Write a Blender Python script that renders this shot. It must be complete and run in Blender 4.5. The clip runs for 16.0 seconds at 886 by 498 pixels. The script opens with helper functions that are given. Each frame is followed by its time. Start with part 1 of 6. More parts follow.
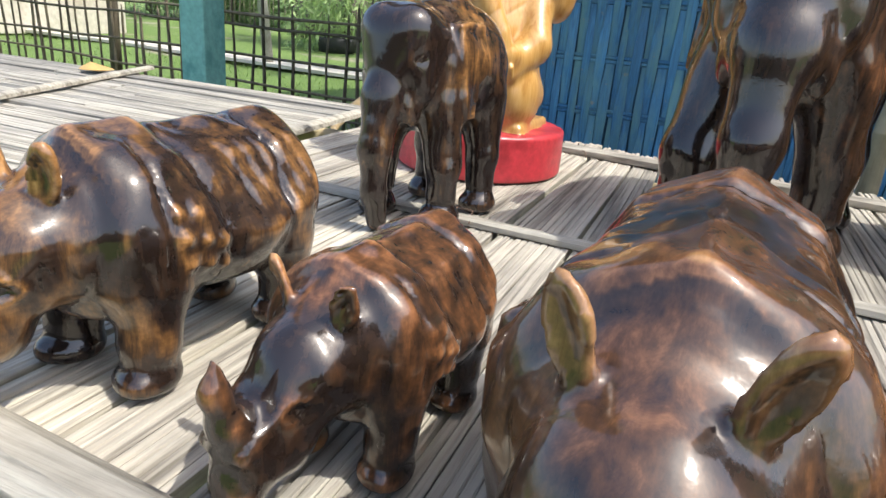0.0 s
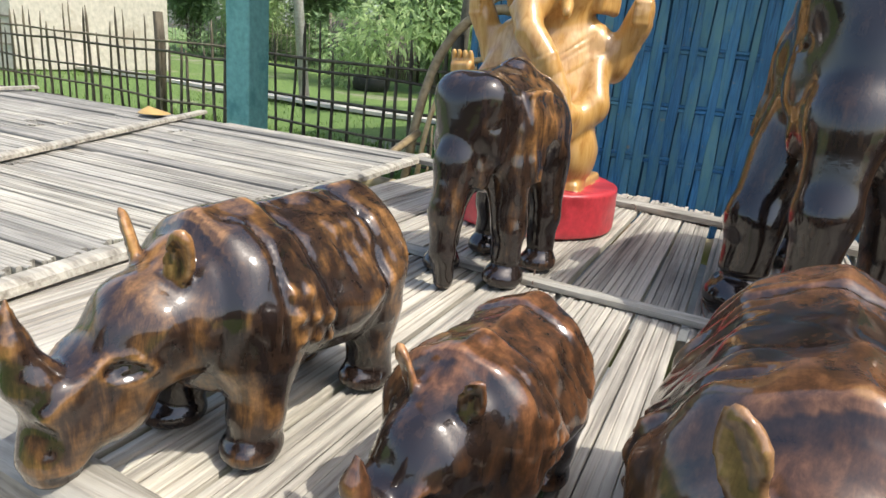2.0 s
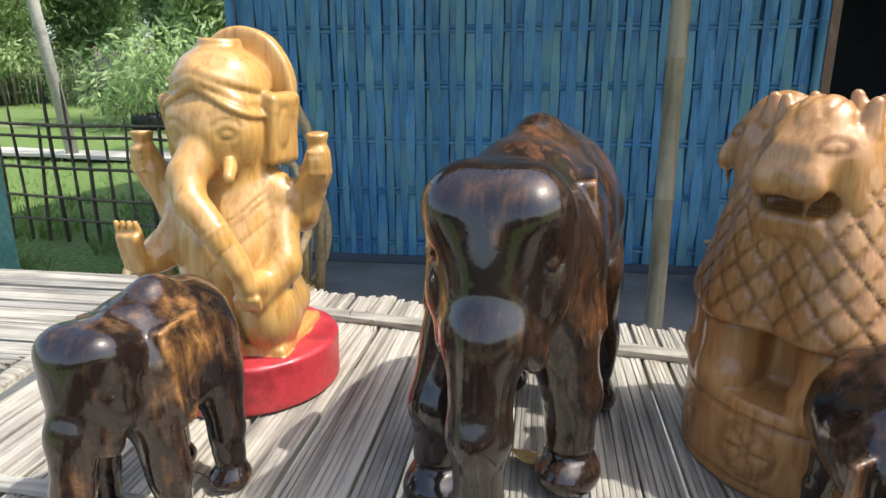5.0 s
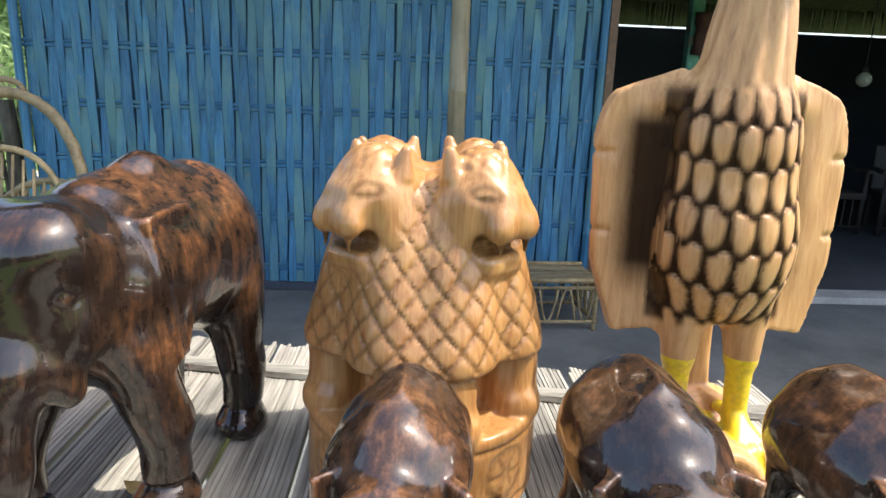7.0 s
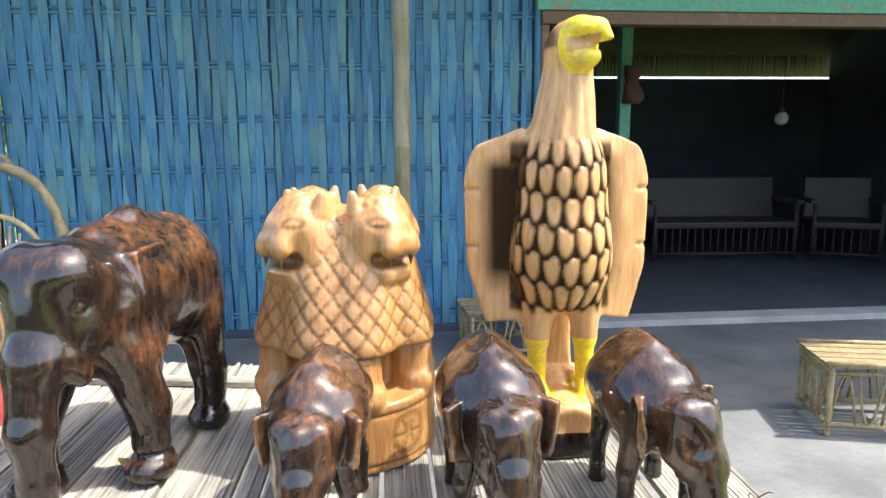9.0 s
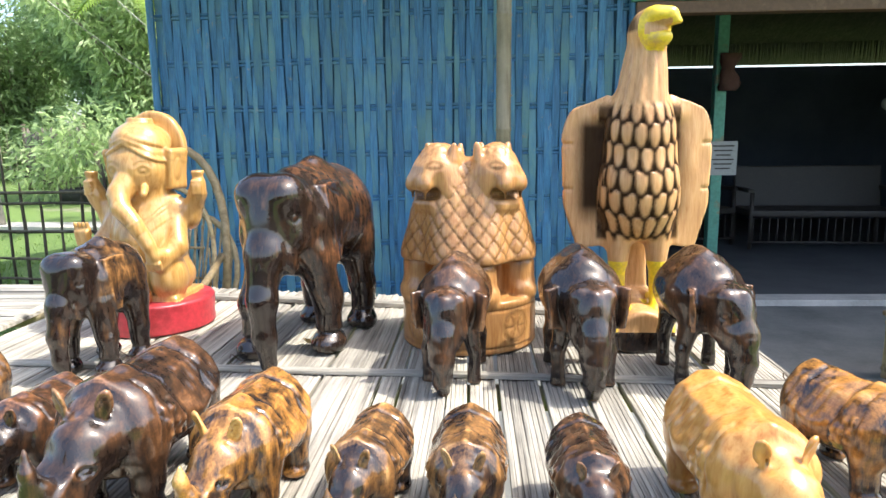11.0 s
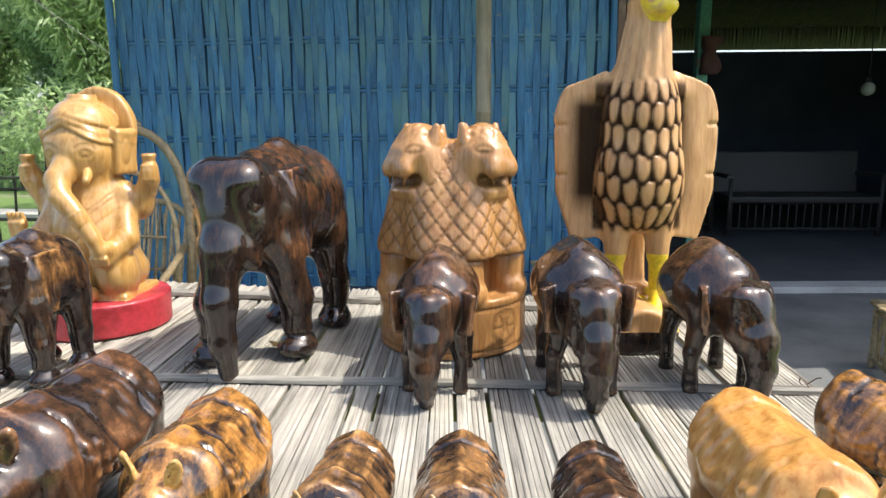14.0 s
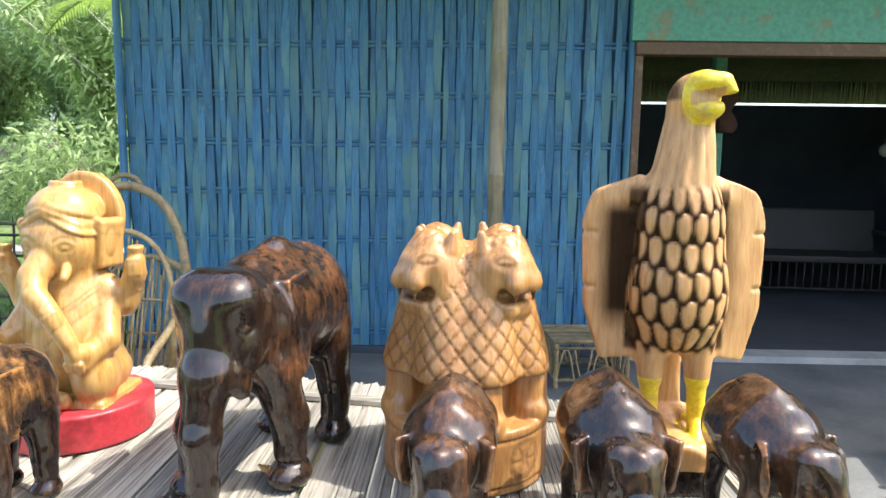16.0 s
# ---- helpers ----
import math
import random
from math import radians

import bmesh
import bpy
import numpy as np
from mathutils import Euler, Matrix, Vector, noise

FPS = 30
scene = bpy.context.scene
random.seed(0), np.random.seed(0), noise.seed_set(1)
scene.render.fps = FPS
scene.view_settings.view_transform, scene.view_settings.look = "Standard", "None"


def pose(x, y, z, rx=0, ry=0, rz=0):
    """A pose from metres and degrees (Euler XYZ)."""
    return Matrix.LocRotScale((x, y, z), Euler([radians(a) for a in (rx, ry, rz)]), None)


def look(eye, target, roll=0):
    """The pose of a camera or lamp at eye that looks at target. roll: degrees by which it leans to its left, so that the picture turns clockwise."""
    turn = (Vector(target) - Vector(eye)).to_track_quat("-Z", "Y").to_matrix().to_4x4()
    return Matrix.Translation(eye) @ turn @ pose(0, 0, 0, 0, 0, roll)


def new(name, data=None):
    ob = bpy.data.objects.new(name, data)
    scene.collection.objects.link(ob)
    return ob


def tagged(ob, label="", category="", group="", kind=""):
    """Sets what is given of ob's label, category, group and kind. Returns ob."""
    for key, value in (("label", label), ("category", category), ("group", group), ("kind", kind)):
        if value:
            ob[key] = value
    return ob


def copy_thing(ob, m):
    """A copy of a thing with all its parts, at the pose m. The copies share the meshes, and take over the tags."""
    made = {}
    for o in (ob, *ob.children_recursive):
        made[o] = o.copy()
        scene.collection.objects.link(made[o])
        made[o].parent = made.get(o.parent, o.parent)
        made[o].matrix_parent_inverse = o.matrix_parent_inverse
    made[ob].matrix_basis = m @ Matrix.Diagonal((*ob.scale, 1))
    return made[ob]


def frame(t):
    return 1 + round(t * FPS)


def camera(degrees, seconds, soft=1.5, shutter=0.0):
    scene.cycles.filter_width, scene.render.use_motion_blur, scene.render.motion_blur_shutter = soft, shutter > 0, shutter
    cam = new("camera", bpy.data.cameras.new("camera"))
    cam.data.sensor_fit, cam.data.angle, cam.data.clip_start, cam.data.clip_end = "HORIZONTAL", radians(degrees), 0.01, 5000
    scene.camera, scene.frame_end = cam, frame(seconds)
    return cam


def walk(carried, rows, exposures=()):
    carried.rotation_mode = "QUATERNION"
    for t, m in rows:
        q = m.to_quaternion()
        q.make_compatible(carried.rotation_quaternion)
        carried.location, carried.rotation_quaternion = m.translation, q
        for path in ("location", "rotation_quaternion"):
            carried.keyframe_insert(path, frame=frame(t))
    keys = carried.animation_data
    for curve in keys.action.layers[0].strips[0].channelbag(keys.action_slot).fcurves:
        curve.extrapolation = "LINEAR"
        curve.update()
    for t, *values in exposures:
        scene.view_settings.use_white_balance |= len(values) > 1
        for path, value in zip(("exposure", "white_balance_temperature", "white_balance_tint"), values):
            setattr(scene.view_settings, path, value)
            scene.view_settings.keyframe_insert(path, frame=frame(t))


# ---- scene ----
cam = camera(69.2, 16.0)
PATH = [
    (0, (0.061, -0.108, 0.265), (-0.624, 1.644, -0.415), 5.0),
    (0.5, (0.026, -0.13, 0.276), (-0.69, 1.623, -0.369), 5.4),
    (1, (0.008, -0.133, 0.273), (-0.735, 1.603, -0.386), 5.1),
    (1.5, (0.0, -0.152, 0.276), (-0.821, 1.556, -0.364), 5.3),
    (2, (0.012, -0.135, 0.296), (-0.767, 1.612, -0.288), 5.4),
    (2.5, (0.04, -0.031, 0.381), (-0.577, 1.81, -0.098), 3.2),
    (3, (0.104, 0.021, 0.516), (-0.455, 1.861, -0.031), 0.9),
    (3.2, (0.092, 0.02, 0.509), (-0.433, 1.873, -0.027), 1.2),
    (5.3, (0.182, 0.081, 0.529), (-0.072, 1.989, -0.017), -0.2),
    (5.5, (0.203, 0.085, 0.527), (-0.028, 1.993, -0.024), -0.0),
    (6, (0.275, 0.091, 0.541), (0.118, 2.008, -0.005), -0.3),
    (6.5, (0.385, 0.072, 0.546), (0.329, 2.004, 0.031), 0.0),
    (7, (0.524, 0.049, 0.563), (0.63, 1.989, 0.089), 2.2),
    (7.5, (0.658, 0.008, 0.585), (0.742, 1.966, 0.187), 1.8),
    (8, (0.65, -0.075, 0.619), (0.799, 1.894, 0.301), -0.0),
    (8.5, (0.628, -0.187, 0.603), (0.792, 1.781, 0.289), -0.4),
    (9, (0.627, -0.281, 0.576), (0.807, 1.685, 0.257), -0.4),
    (9.5, (0.614, -0.395, 0.543), (0.71, 1.577, 0.227), -1.2),
    (9.7, (0.607, -0.439, 0.525), (0.662, 1.535, 0.204), -0.8),
    (11.8, (0.558, -0.729, 0.472), (0.426, 1.239, 0.14), -1.1),
    (12, (0.562, -0.719, 0.45), (0.43, 1.229, 0.018), -1.1),
    (12.5, (0.563, -0.692, 0.439), (0.434, 1.23, -0.101), -1.8),
    (13, (0.562, -0.662, 0.442), (0.462, 1.278, -0.031), -1.9),
    (13.5, (0.548, -0.629, 0.448), (0.496, 1.31, -0.041), -0.8),
    (14, (0.547, -0.523, 0.488), (0.522, 1.442, 0.117), -0.5),
    (14.5, (0.535, -0.407, 0.582), (0.491, 1.573, 0.301), 0.3),
    (15, (0.52, -0.351, 0.633), (0.491, 1.633, 0.384), 1.6),
    (15.5, (0.522, -0.347, 0.627), (0.493, 1.634, 0.35), 0.8),
    (16, (0.525, -0.353, 0.621), (0.484, 1.629, 0.36), 0.8),
]
# the clip's camera opens up towards the shaded wall
EXPOSURE = [(0, 1.2), (1, 1.1), (2, 1.0), (3, 1.03), (5.5, 1.27), (7, 1.5), (8, 1.65), (8.5, 1.95), (9.7, 1.95), (12, 1.4), (13.5, 1.2), (14, 1.25), (14.5, 1.6), (16, 1.7)]
walk(cam, [(t, look(eye, target, roll)) for t, eye, target, roll in PATH], EXPOSURE)

# ---- light ----
FLOOR = -0.69          # veranda floor; the table top is z = 0
SUN_AZ, SUN_EL = radians(96), radians(59)   # azimuth from +y towards +x
world = bpy.data.worlds.new("sky")
scene.world = world
world.use_nodes = True
wn = world.node_tree.nodes
sky = wn.new("ShaderNodeTexSky")
sky.sky_type = "NISHITA"
sky.sun_disc = False
sky.sun_elevation, sky.sun_rotation = SUN_EL, SUN_AZ
sky.air_density, sky.dust_density = 1.0, 3.0
world.node_tree.links.new(sky.outputs[0], wn["Background"].inputs[0])
wn["Background"].inputs[1].default_value = 0.15
sun = new("sun", bpy.data.lights.new("sun", "SUN"))
sun.data.energy, sun.data.angle, sun.data.color = 2.4, radians(0.6), (1.0, 0.97, 0.91)
sun_way = Vector((math.sin(SUN_AZ) * math.cos(SUN_EL), math.cos(SUN_AZ) * math.cos(SUN_EL), math.sin(SUN_EL)))
sun.matrix_world = look(sun_way * 20, (0, 0, 0))

# ---- materials ----
def material(name, rough=0.6, metal=0.0, coat=0.0, coat_rough=0.08):
    m = bpy.data.materials.new(name)
    m.use_nodes = True
    n, l = m.node_tree.nodes, m.node_tree.links
    b = n["Principled BSDF"]
    b.inputs["Roughness"].default_value = rough
    b.inputs["Metallic"].default_value = metal
    b.inputs["Coat Weight"].default_value = coat
    b.inputs["Coat Roughness"].default_value = coat_rough
    return m, n, l, b


def coords(n, l, scale=(1, 1, 1), shift=True):
    """Object coordinates, scaled, and moved by a random step for each object."""
    tc = n.new("ShaderNodeTexCoord")
    mp = n.new("ShaderNodeMapping")
    mp.inputs["Scale"].default_value = scale
    l.new(tc.outputs["Object"], mp.inputs["Vector"])
    if shift:
        oi = n.new("ShaderNodeObjectInfo")
        mu = n.new("ShaderNodeMath")
        mu.operation = "MULTIPLY"
        mu.inputs[1].default_value = 37.0
        l.new(oi.outputs["Random"], mu.inputs[0])
        l.new(mu.outputs[0], mp.inputs["Location"])
    return mp.outputs[0]


def noise_tex(n, l, vec, scale, detail=4.0, rough=0.55, distort=0.0):
    t = n.new("ShaderNodeTexNoise")
    t.inputs["Scale"].default_value = scale
    t.inputs["Detail"].default_value = detail
    t.inputs["Roughness"].default_value = rough
    t.inputs["Distortion"].default_value = distort
    l.new(vec, t.inputs["Vector"])
    return t.outputs["Fac"]


def ramp(n, l, fac, *stops):
    r = n.new("ShaderNodeValToRGB")
    e = r.color_ramp.elements
    while len(e) < len(stops):
        e.new(0.5)
    for k, (p, c) in zip(e, stops):
        k.position = p
        k.color = (*c, 1) if len(c) == 3 else c
    l.new(fac, r.inputs["Fac"])
    return r.outputs["Color"]


def mix(n, l, fac, a, b, mode="MIX"):
    m = n.new("ShaderNodeMix")
    m.data_type, m.blend_type = "RGBA", mode
    for sock, v in ((m.inputs["Factor"], fac), (m.inputs["A"], a), (m.inputs["B"], b)):
        if isinstance(v, (int, float)):
            sock.default_value = v
        elif isinstance(v, tuple):
            sock.default_value = (*v, 1)
        else:
            l.new(v, sock)
    return m.outputs["Result"]


def bump(n, l, b, height, strength=0.3, dist=0.002, coat=False):
    k = n.new("ShaderNodeBump")
    k.inputs["Strength"].default_value = strength
    k.inputs["Distance"].default_value = dist
    l.new(height, k.inputs["Height"])
    l.new(k.outputs[0], b.inputs["Normal"])
    if coat:
        l.new(k.outputs[0], b.inputs["Coat Normal"])


def math_node(n, l, op, a, b):
    k = n.new("ShaderNodeMath")
    k.operation = op
    for sock, v in zip(k.inputs, (a, b)):
        if isinstance(v, (int, float)):
            sock.default_value = v
        else:
            l.new(v, sock)
    return k.outputs[0]


def burn_of(n):
    a = n.new("ShaderNodeAttribute")
    a.attribute_name = "burn"
    return a.outputs["Fac"]


def scorched_wood(name, amount, warm=(0.42, 0.15, 0.032), pale=(0.55, 0.27, 0.075), dark=(0.014, 0.0075, 0.005)):
    """Torch-burnt, varnished wood: near black, with brown and orange where the fire passed quickly."""
    m, n, l, b = material(name, 0.5, 0.0, 1.0, 0.11)
    v = coords(n, l, (1, 1, 1))
    big = noise_tex(n, l, v, 8.0, 4.0, 0.62, 0.5)
    fine = noise_tex(n, l, coords(n, l, (1.6, 1.2, 0.30)), 52.0, 5.0, 0.68, 0.3)
    f = math_node(n, l, "ADD", math_node(n, l, "MULTIPLY", big, 0.80), math_node(n, l, "MULTIPLY", fine, 0.60))
    f = math_node(n, l, "ADD", f, amount - 0.70)
    burn = math_node(n, l, "MULTIPLY", burn_of(n), 0.45)
    f = math_node(n, l, "SUBTRACT", f, burn)
    col = ramp(n, l, f, (0.41, dark), (0.50, (0.035, 0.018, 0.010)), (0.59, tuple(c * 0.42 for c in warm)), (0.71, warm), (0.86, pale))
    grain = noise_tex(n, l, coords(n, l, (9, 1.2, 9)), 40.0, 3.0)
    col = mix(n, l, 0.35, col, ramp(n, l, grain, (0.35, (0.25, 0.25, 0.25)), (0.65, (1, 1, 1))), "MULTIPLY")
    l.new(col, b.inputs["Base Color"])
    bump(n, l, b, math_node(n, l, "ADD", fine, math_node(n, l, "MULTIPLY", big, 1.5)), 0.18, 0.001)
    b.inputs["Specular IOR Level"].default_value = 0.12
    b.inputs["Coat IOR"].default_value = 1.62
    bk = n.new("ShaderNodeBump")
    bk.inputs["Strength"].default_value, bk.inputs["Distance"].default_value = 0.24, 0.002
    l.new(noise_tex(n, l, coords(n, l), 42.0, 4.0, 0.6), bk.inputs["Height"])
    l.new(bk.outputs[0], b.inputs["Coat Normal"])
    return m


def plain_wood(name, light, mid, deep, coat=0.55, rough=0.42, grain_axis=(14, 14, 1.6)):
    """Varnished bare wood with grain; turns near black where burn is high."""
    m, n, l, b = material(name, rough, 0.0, coat, 0.12)
    v = coords(n, l, grain_axis)
    g = noise_tex(n, l, v, 9.0, 5.0, 0.6, 0.4)
    blot = noise_tex(n, l, coords(n, l), 7.0, 3.0)
    col = ramp(n, l, g, (0.3, deep), (0.5, mid), (0.72, light))
    col = mix(n, l, 0.4, col, ramp(n, l, blot, (0.35, (0.55, 0.5, 0.45)), (0.65, (1, 1, 1))), "MULTIPLY")
    burnt = burn_of(n)
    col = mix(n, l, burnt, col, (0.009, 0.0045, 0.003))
    l.new(math_node(n, l, "MULTIPLY", math_node(n, l, "SUBTRACT", 1.0, burnt), coat), b.inputs["Coat Weight"])
    l.new(math_node(n, l, "MULTIPLY", math_node(n, l, "SUBTRACT", 1.05, burnt), 0.47), b.inputs["Specular IOR Level"])
    l.new(col, b.inputs["Base Color"])
    bump(n, l, b, g, 0.12, 0.001)
    return m


def paint(name, col, rough=0.4, coat=0.2, worn=(0.3, 0.25, 0.2), wear=0.12, scale=9.0):
    m, n, l, b = material(name, rough, 0.0, coat, 0.15)
    a = noise_tex(n, l, coords(n, l), scale, 6.0, 0.65)
    c = noise_tex(n, l, coords(n, l), scale * 6, 3.0)
    base = mix(n, l, 0.5, col, ramp(n, l, c, (0.3, tuple(x * 0.6 for x in col)), (0.7, tuple(min(1, x * 1.25) for x in col))))
    l.new(mix(n, l, ramp(n, l, a, (0.66 - wear, (0, 0, 0)), (0.80 - wear, (1, 1, 1))), base, worn), b.inputs["Base Color"])
    bump(n, l, b, c, 0.2, 0.0015)
    return m


def weathered(name, pale, grey, dark, along=(1, 1, 1), rough=0.75, coarse=3.0, fine=60.0):
    """Sun-bleached split bamboo or plank: long fibres, cracks and grey stains."""
    m, n, l, b = material(name, rough)
    b.inputs["Specular IOR Level"].default_value = 0.35
    v = coords(n, l, along)
    f = noise_tex(n, l, v, fine, 5.0, 0.6)
    f2 = noise_tex(n, l, v, fine * 0.33, 3.0, 0.6)
    st = noise_tex(n, l, coords(n, l), coarse, 5.0, 0.65)
    oi = n.new("ShaderNodeObjectInfo")
    col = ramp(n, l, f, (0.36, dark), (0.46, grey), (0.58, pale))
    col = mix(n, l, 0.55, col, ramp(n, l, f2, (0.32, dark), (0.5, grey), (0.7, pale)))
    col = mix(n, l, 0.65, col, ramp(n, l, st, (0.3, (0.5, 0.5, 0.5)), (0.6, (1.1, 1.08, 1.03))), "MULTIPLY")
    tone = ramp(n, l, oi.outputs["Random"], (0.0, (0.66, 0.66, 0.66)), (0.5, (0.95, 0.94, 0.92)), (1.0, (1.12, 1.1, 1.04)))
    col = mix(n, l, 1.0, col, tone, "MULTIPLY")
    l.new(col, b.inputs["Base Color"])
    bump(n, l, b, math_node(n, l, "ADD", f, math_node(n, l, "MULTIPLY", f2, 2.0)), 0.95, 0.003)
    return m


M_BURNT = scorched_wood("scorched_wood", 0.545, (0.31, 0.150, 0.050), (0.55, 0.31, 0.115))
M_BURNT_RED = scorched_wood("scorched_red_wood", 0.54, (0.23, 0.098, 0.040), (0.42, 0.21, 0.080))
M_BURNT_DARK = scorched_wood("scorched_dark_wood", 0.53, (0.19, 0.085, 0.036), (0.38, 0.20, 0.08))
M_BURNT_LIGHT = scorched_wood("scorched_honey_wood", 0.605, (0.48, 0.215, 0.05), (0.64, 0.36, 0.11))
M_GOLDEN = plain_wood("golden_varnished_wood", (0.62, 0.38, 0.13), (0.55, 0.31, 0.09), (0.42, 0.20, 0.04), 0.7, 0.36)
M_OCHRE = plain_wood("ochre_stained_wood", (0.53, 0.29, 0.10), (0.45, 0.22, 0.07), (0.33, 0.135, 0.035), 0.6, 0.4)
M_HONEY = plain_wood("honey_wood", (0.67, 0.36, 0.10), (0.59, 0.28, 0.065), (0.46, 0.165, 0.022), 0.7, 0.34)
M_PALE = plain_wood("pale_carved_wood", (0.68, 0.40, 0.17), (0.60, 0.32, 0.12), (0.46, 0.22, 0.072), 0.3, 0.5)
M_YELLOW = paint("yellow_paint", (0.74, 0.53, 0.02), 0.4, 0.3, (0.5, 0.3, 0.1), 0.10, 20)
M_RED = paint("red_paint", (0.50, 0.04, 0.05), 0.42, 0.3, (0.30, 0.02, 0.025), 0.16, 14)
M_BOARD_Y = weathered("bleached_bamboo_long", (0.56, 0.53, 0.46), (0.36, 0.335, 0.29), (0.085, 0.075, 0.062), (1, 0.03, 1), 0.75, 4.0, 130.0)
M_BOARD_X = weathered("bleached_bamboo_cross", (0.50, 0.48, 0.43), (0.32, 0.305, 0.27), (0.075, 0.068, 0.058), (0.03, 1, 1), 0.75, 4.0, 130.0)
M_BATTEN = weathered("grey_batten_wood", (0.50, 0.48, 0.42), (0.33, 0.31, 0.265), (0.12, 0.105, 0.085), (0.035, 1, 1), 0.7, 6.0, 110.0)
M_BAMBOO = weathered("old_bamboo_pole", (0.46, 0.40, 0.27), (0.37, 0.315, 0.205), (0.20, 0.15, 0.085), (1, 1, 0.06), 0.55, 5.0, 26.0)
M_STICK = weathered("dark_fence_stick", (0.20, 0.17, 0.12), (0.12, 0.10, 0.07), (0.05, 0.04, 0.03), (1, 1, 0.2), 0.8, 6.0, 30.0)
M_CANE = weathered("rattan_cane", (0.42, 0.33, 0.19), (0.33, 0.25, 0.135), (0.19, 0.125, 0.055), (1, 1, 1), 0.5, 8.0, 40.0)
M_WIRE = paint("rusty_wire", (0.12, 0.07, 0.045), 0.6, 0.0, (0.2, 0.1, 0.05), 0.1, 40)
M_LEAF_DRY = paint("dry_leaf", (0.50, 0.33, 0.11), 0.7, 0.0, (0.3, 0.18, 0.06), 0.1, 60)

# ---- carving tools: solids melted together on a grid, then skinned ----
def smooth_min(a, b, k):
    if k <= 0:
        return np.minimum(a, b)
    h = np.maximum(k - np.abs(a - b), 0) / k
    return np.minimum(a, b) - h * h * k * 0.25


class Block:
    """A block of wood: distance field on a grid; solids are added with soft joints and cut away."""

    def __init__(self, lo, hi, step):
        self.lo, self.step = np.array(lo, float), step
        ax = [np.arange(a, b + step, step, dtype=np.float32) for a, b in zip(lo, hi)]
        self.x, self.y, self.z = np.meshgrid(*ax, indexing="ij")
        self.d = np.full(self.x.shape, 1.0, np.float32)
        self.burn = np.zeros(self.x.shape, np.float32)

    def local(self, c, rot):
        p = [self.x - c[0], self.y - c[1], self.z - c[2]]
        if any(rot):
            m = np.array(Euler([radians(a) for a in rot]).to_matrix().transposed(), np.float32)
            p = [m[i, 0] * p[0] + m[i, 1] * p[1] + m[i, 2] * p[2] for i in range(3)]
        return p

    def ball_d(self, c, r, rot=(0, 0, 0)):
        p = self.local(c, rot)
        k0 = np.sqrt(sum((q / a) ** 2 for q, a in zip(p, r))) + 1e-6
        k1 = np.sqrt(sum((q / a ** 2) ** 2 for q, a in zip(p, r))) + 1e-6
        return k0 * (k0 - 1) / k1

    def bone_d(self, a, b, ra, rb):
        ba = np.array(b, float) - np.array(a, float)
        px, py, pz = self.x - a[0], self.y - a[1], self.z - a[2]
        t = np.clip((px * ba[0] + py * ba[1] + pz * ba[2]) / max(1e-9, ba @ ba), 0, 1)
        return np.sqrt((px - t * ba[0]) ** 2 + (py - t * ba[1]) ** 2 + (pz - t * ba[2]) ** 2) - (ra + (rb - ra) * t)

    def box_d(self, c, half, rot=(0, 0, 0), rnd=0.005):
        q = [np.abs(p) - (h - rnd) for p, h in zip(self.local(c, rot), half)]
        out = np.sqrt(sum(np.maximum(v, 0) ** 2 for v in q))
        return out + np.minimum(np.maximum(np.maximum(q[0], q[1]), q[2]), 0) - rnd

    def drum_d(self, c, r, half, rot=(0, 0, 0), rnd=0.004):
        p = self.local(c, rot)
        a, b = np.sqrt(p[0] ** 2 + p[1] ** 2) - (r - rnd), np.abs(p[2]) - (half - rnd)
        return np.sqrt(np.maximum(a, 0) ** 2 + np.maximum(b, 0) ** 2) + np.minimum(np.maximum(a, b), 0) - rnd

    def add(self, e, k=0.01):
        self.d = smooth_min(self.d, e, k)

    def cut(self, e, k=0.004):
        self.d = -smooth_min(-self.d, e, k)

    def ball(self, c, r, rot=(0, 0, 0), k=0.01):
        self.add(self.ball_d(c, r, rot), k)

    def bone(self, a, b, ra, rb, k=0.01):
        self.add(self.bone_d(a, b, ra, rb), k)

    def chain(self, pts, radii, k=0.01):
        for a, b, ra, rb in zip(pts, pts[1:], radii, radii[1:]):
            self.bone(a, b, ra, rb, k)

    def box(self, c, half, rot=(0, 0, 0), rnd=0.005, k=0.006):
        self.add(self.box_d(c, half, rot, rnd), k)

    def engrave(self, mask, depth, burn=0.0):
        """mask 0..1: sinks the surface by depth there (raises it where depth is negative)."""
        self.d = self.d + mask * depth
        if burn:
            self.burn = np.maximum(self.burn, mask * burn) if burn > 0 else self.burn + mask * burn

    def bend(self):
        """Mean bending of the surface, per metre: positive on sharp edges, negative in grooves."""
        d, out = self.d, np.zeros_like(self.d)
        inner = (slice(2, -2),) * 3
        for ax in range(3):
            hi, lo = list(inner), list(inner)
            hi[ax], lo[ax] = slice(4, None), slice(None, -4)
            out[inner] += d[tuple(hi)] + d[tuple(lo)] - 2 * d[inner]
        return out / (4 * self.step ** 2)

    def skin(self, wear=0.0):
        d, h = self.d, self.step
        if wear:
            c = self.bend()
            # worn sharp edges get lighter; grooves get a darker tone by their bend
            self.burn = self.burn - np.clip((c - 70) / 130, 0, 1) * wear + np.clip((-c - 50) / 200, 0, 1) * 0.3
        ins = d < 0
        sl = [slice(None, -1), slice(1, None)]
        corners = [(i, j, k) for i in (0, 1) for j in (0, 1) for k in (0, 1)]
        count = sum(ins[sl[i], sl[j], sl[k]].astype(np.int8) for i, j, k in corners)
        cells = np.argwhere((count > 0) & (count < 8))
        idx = np.full(count.shape, -1, np.int64)
        idx[tuple(cells.T)] = np.arange(len(cells))
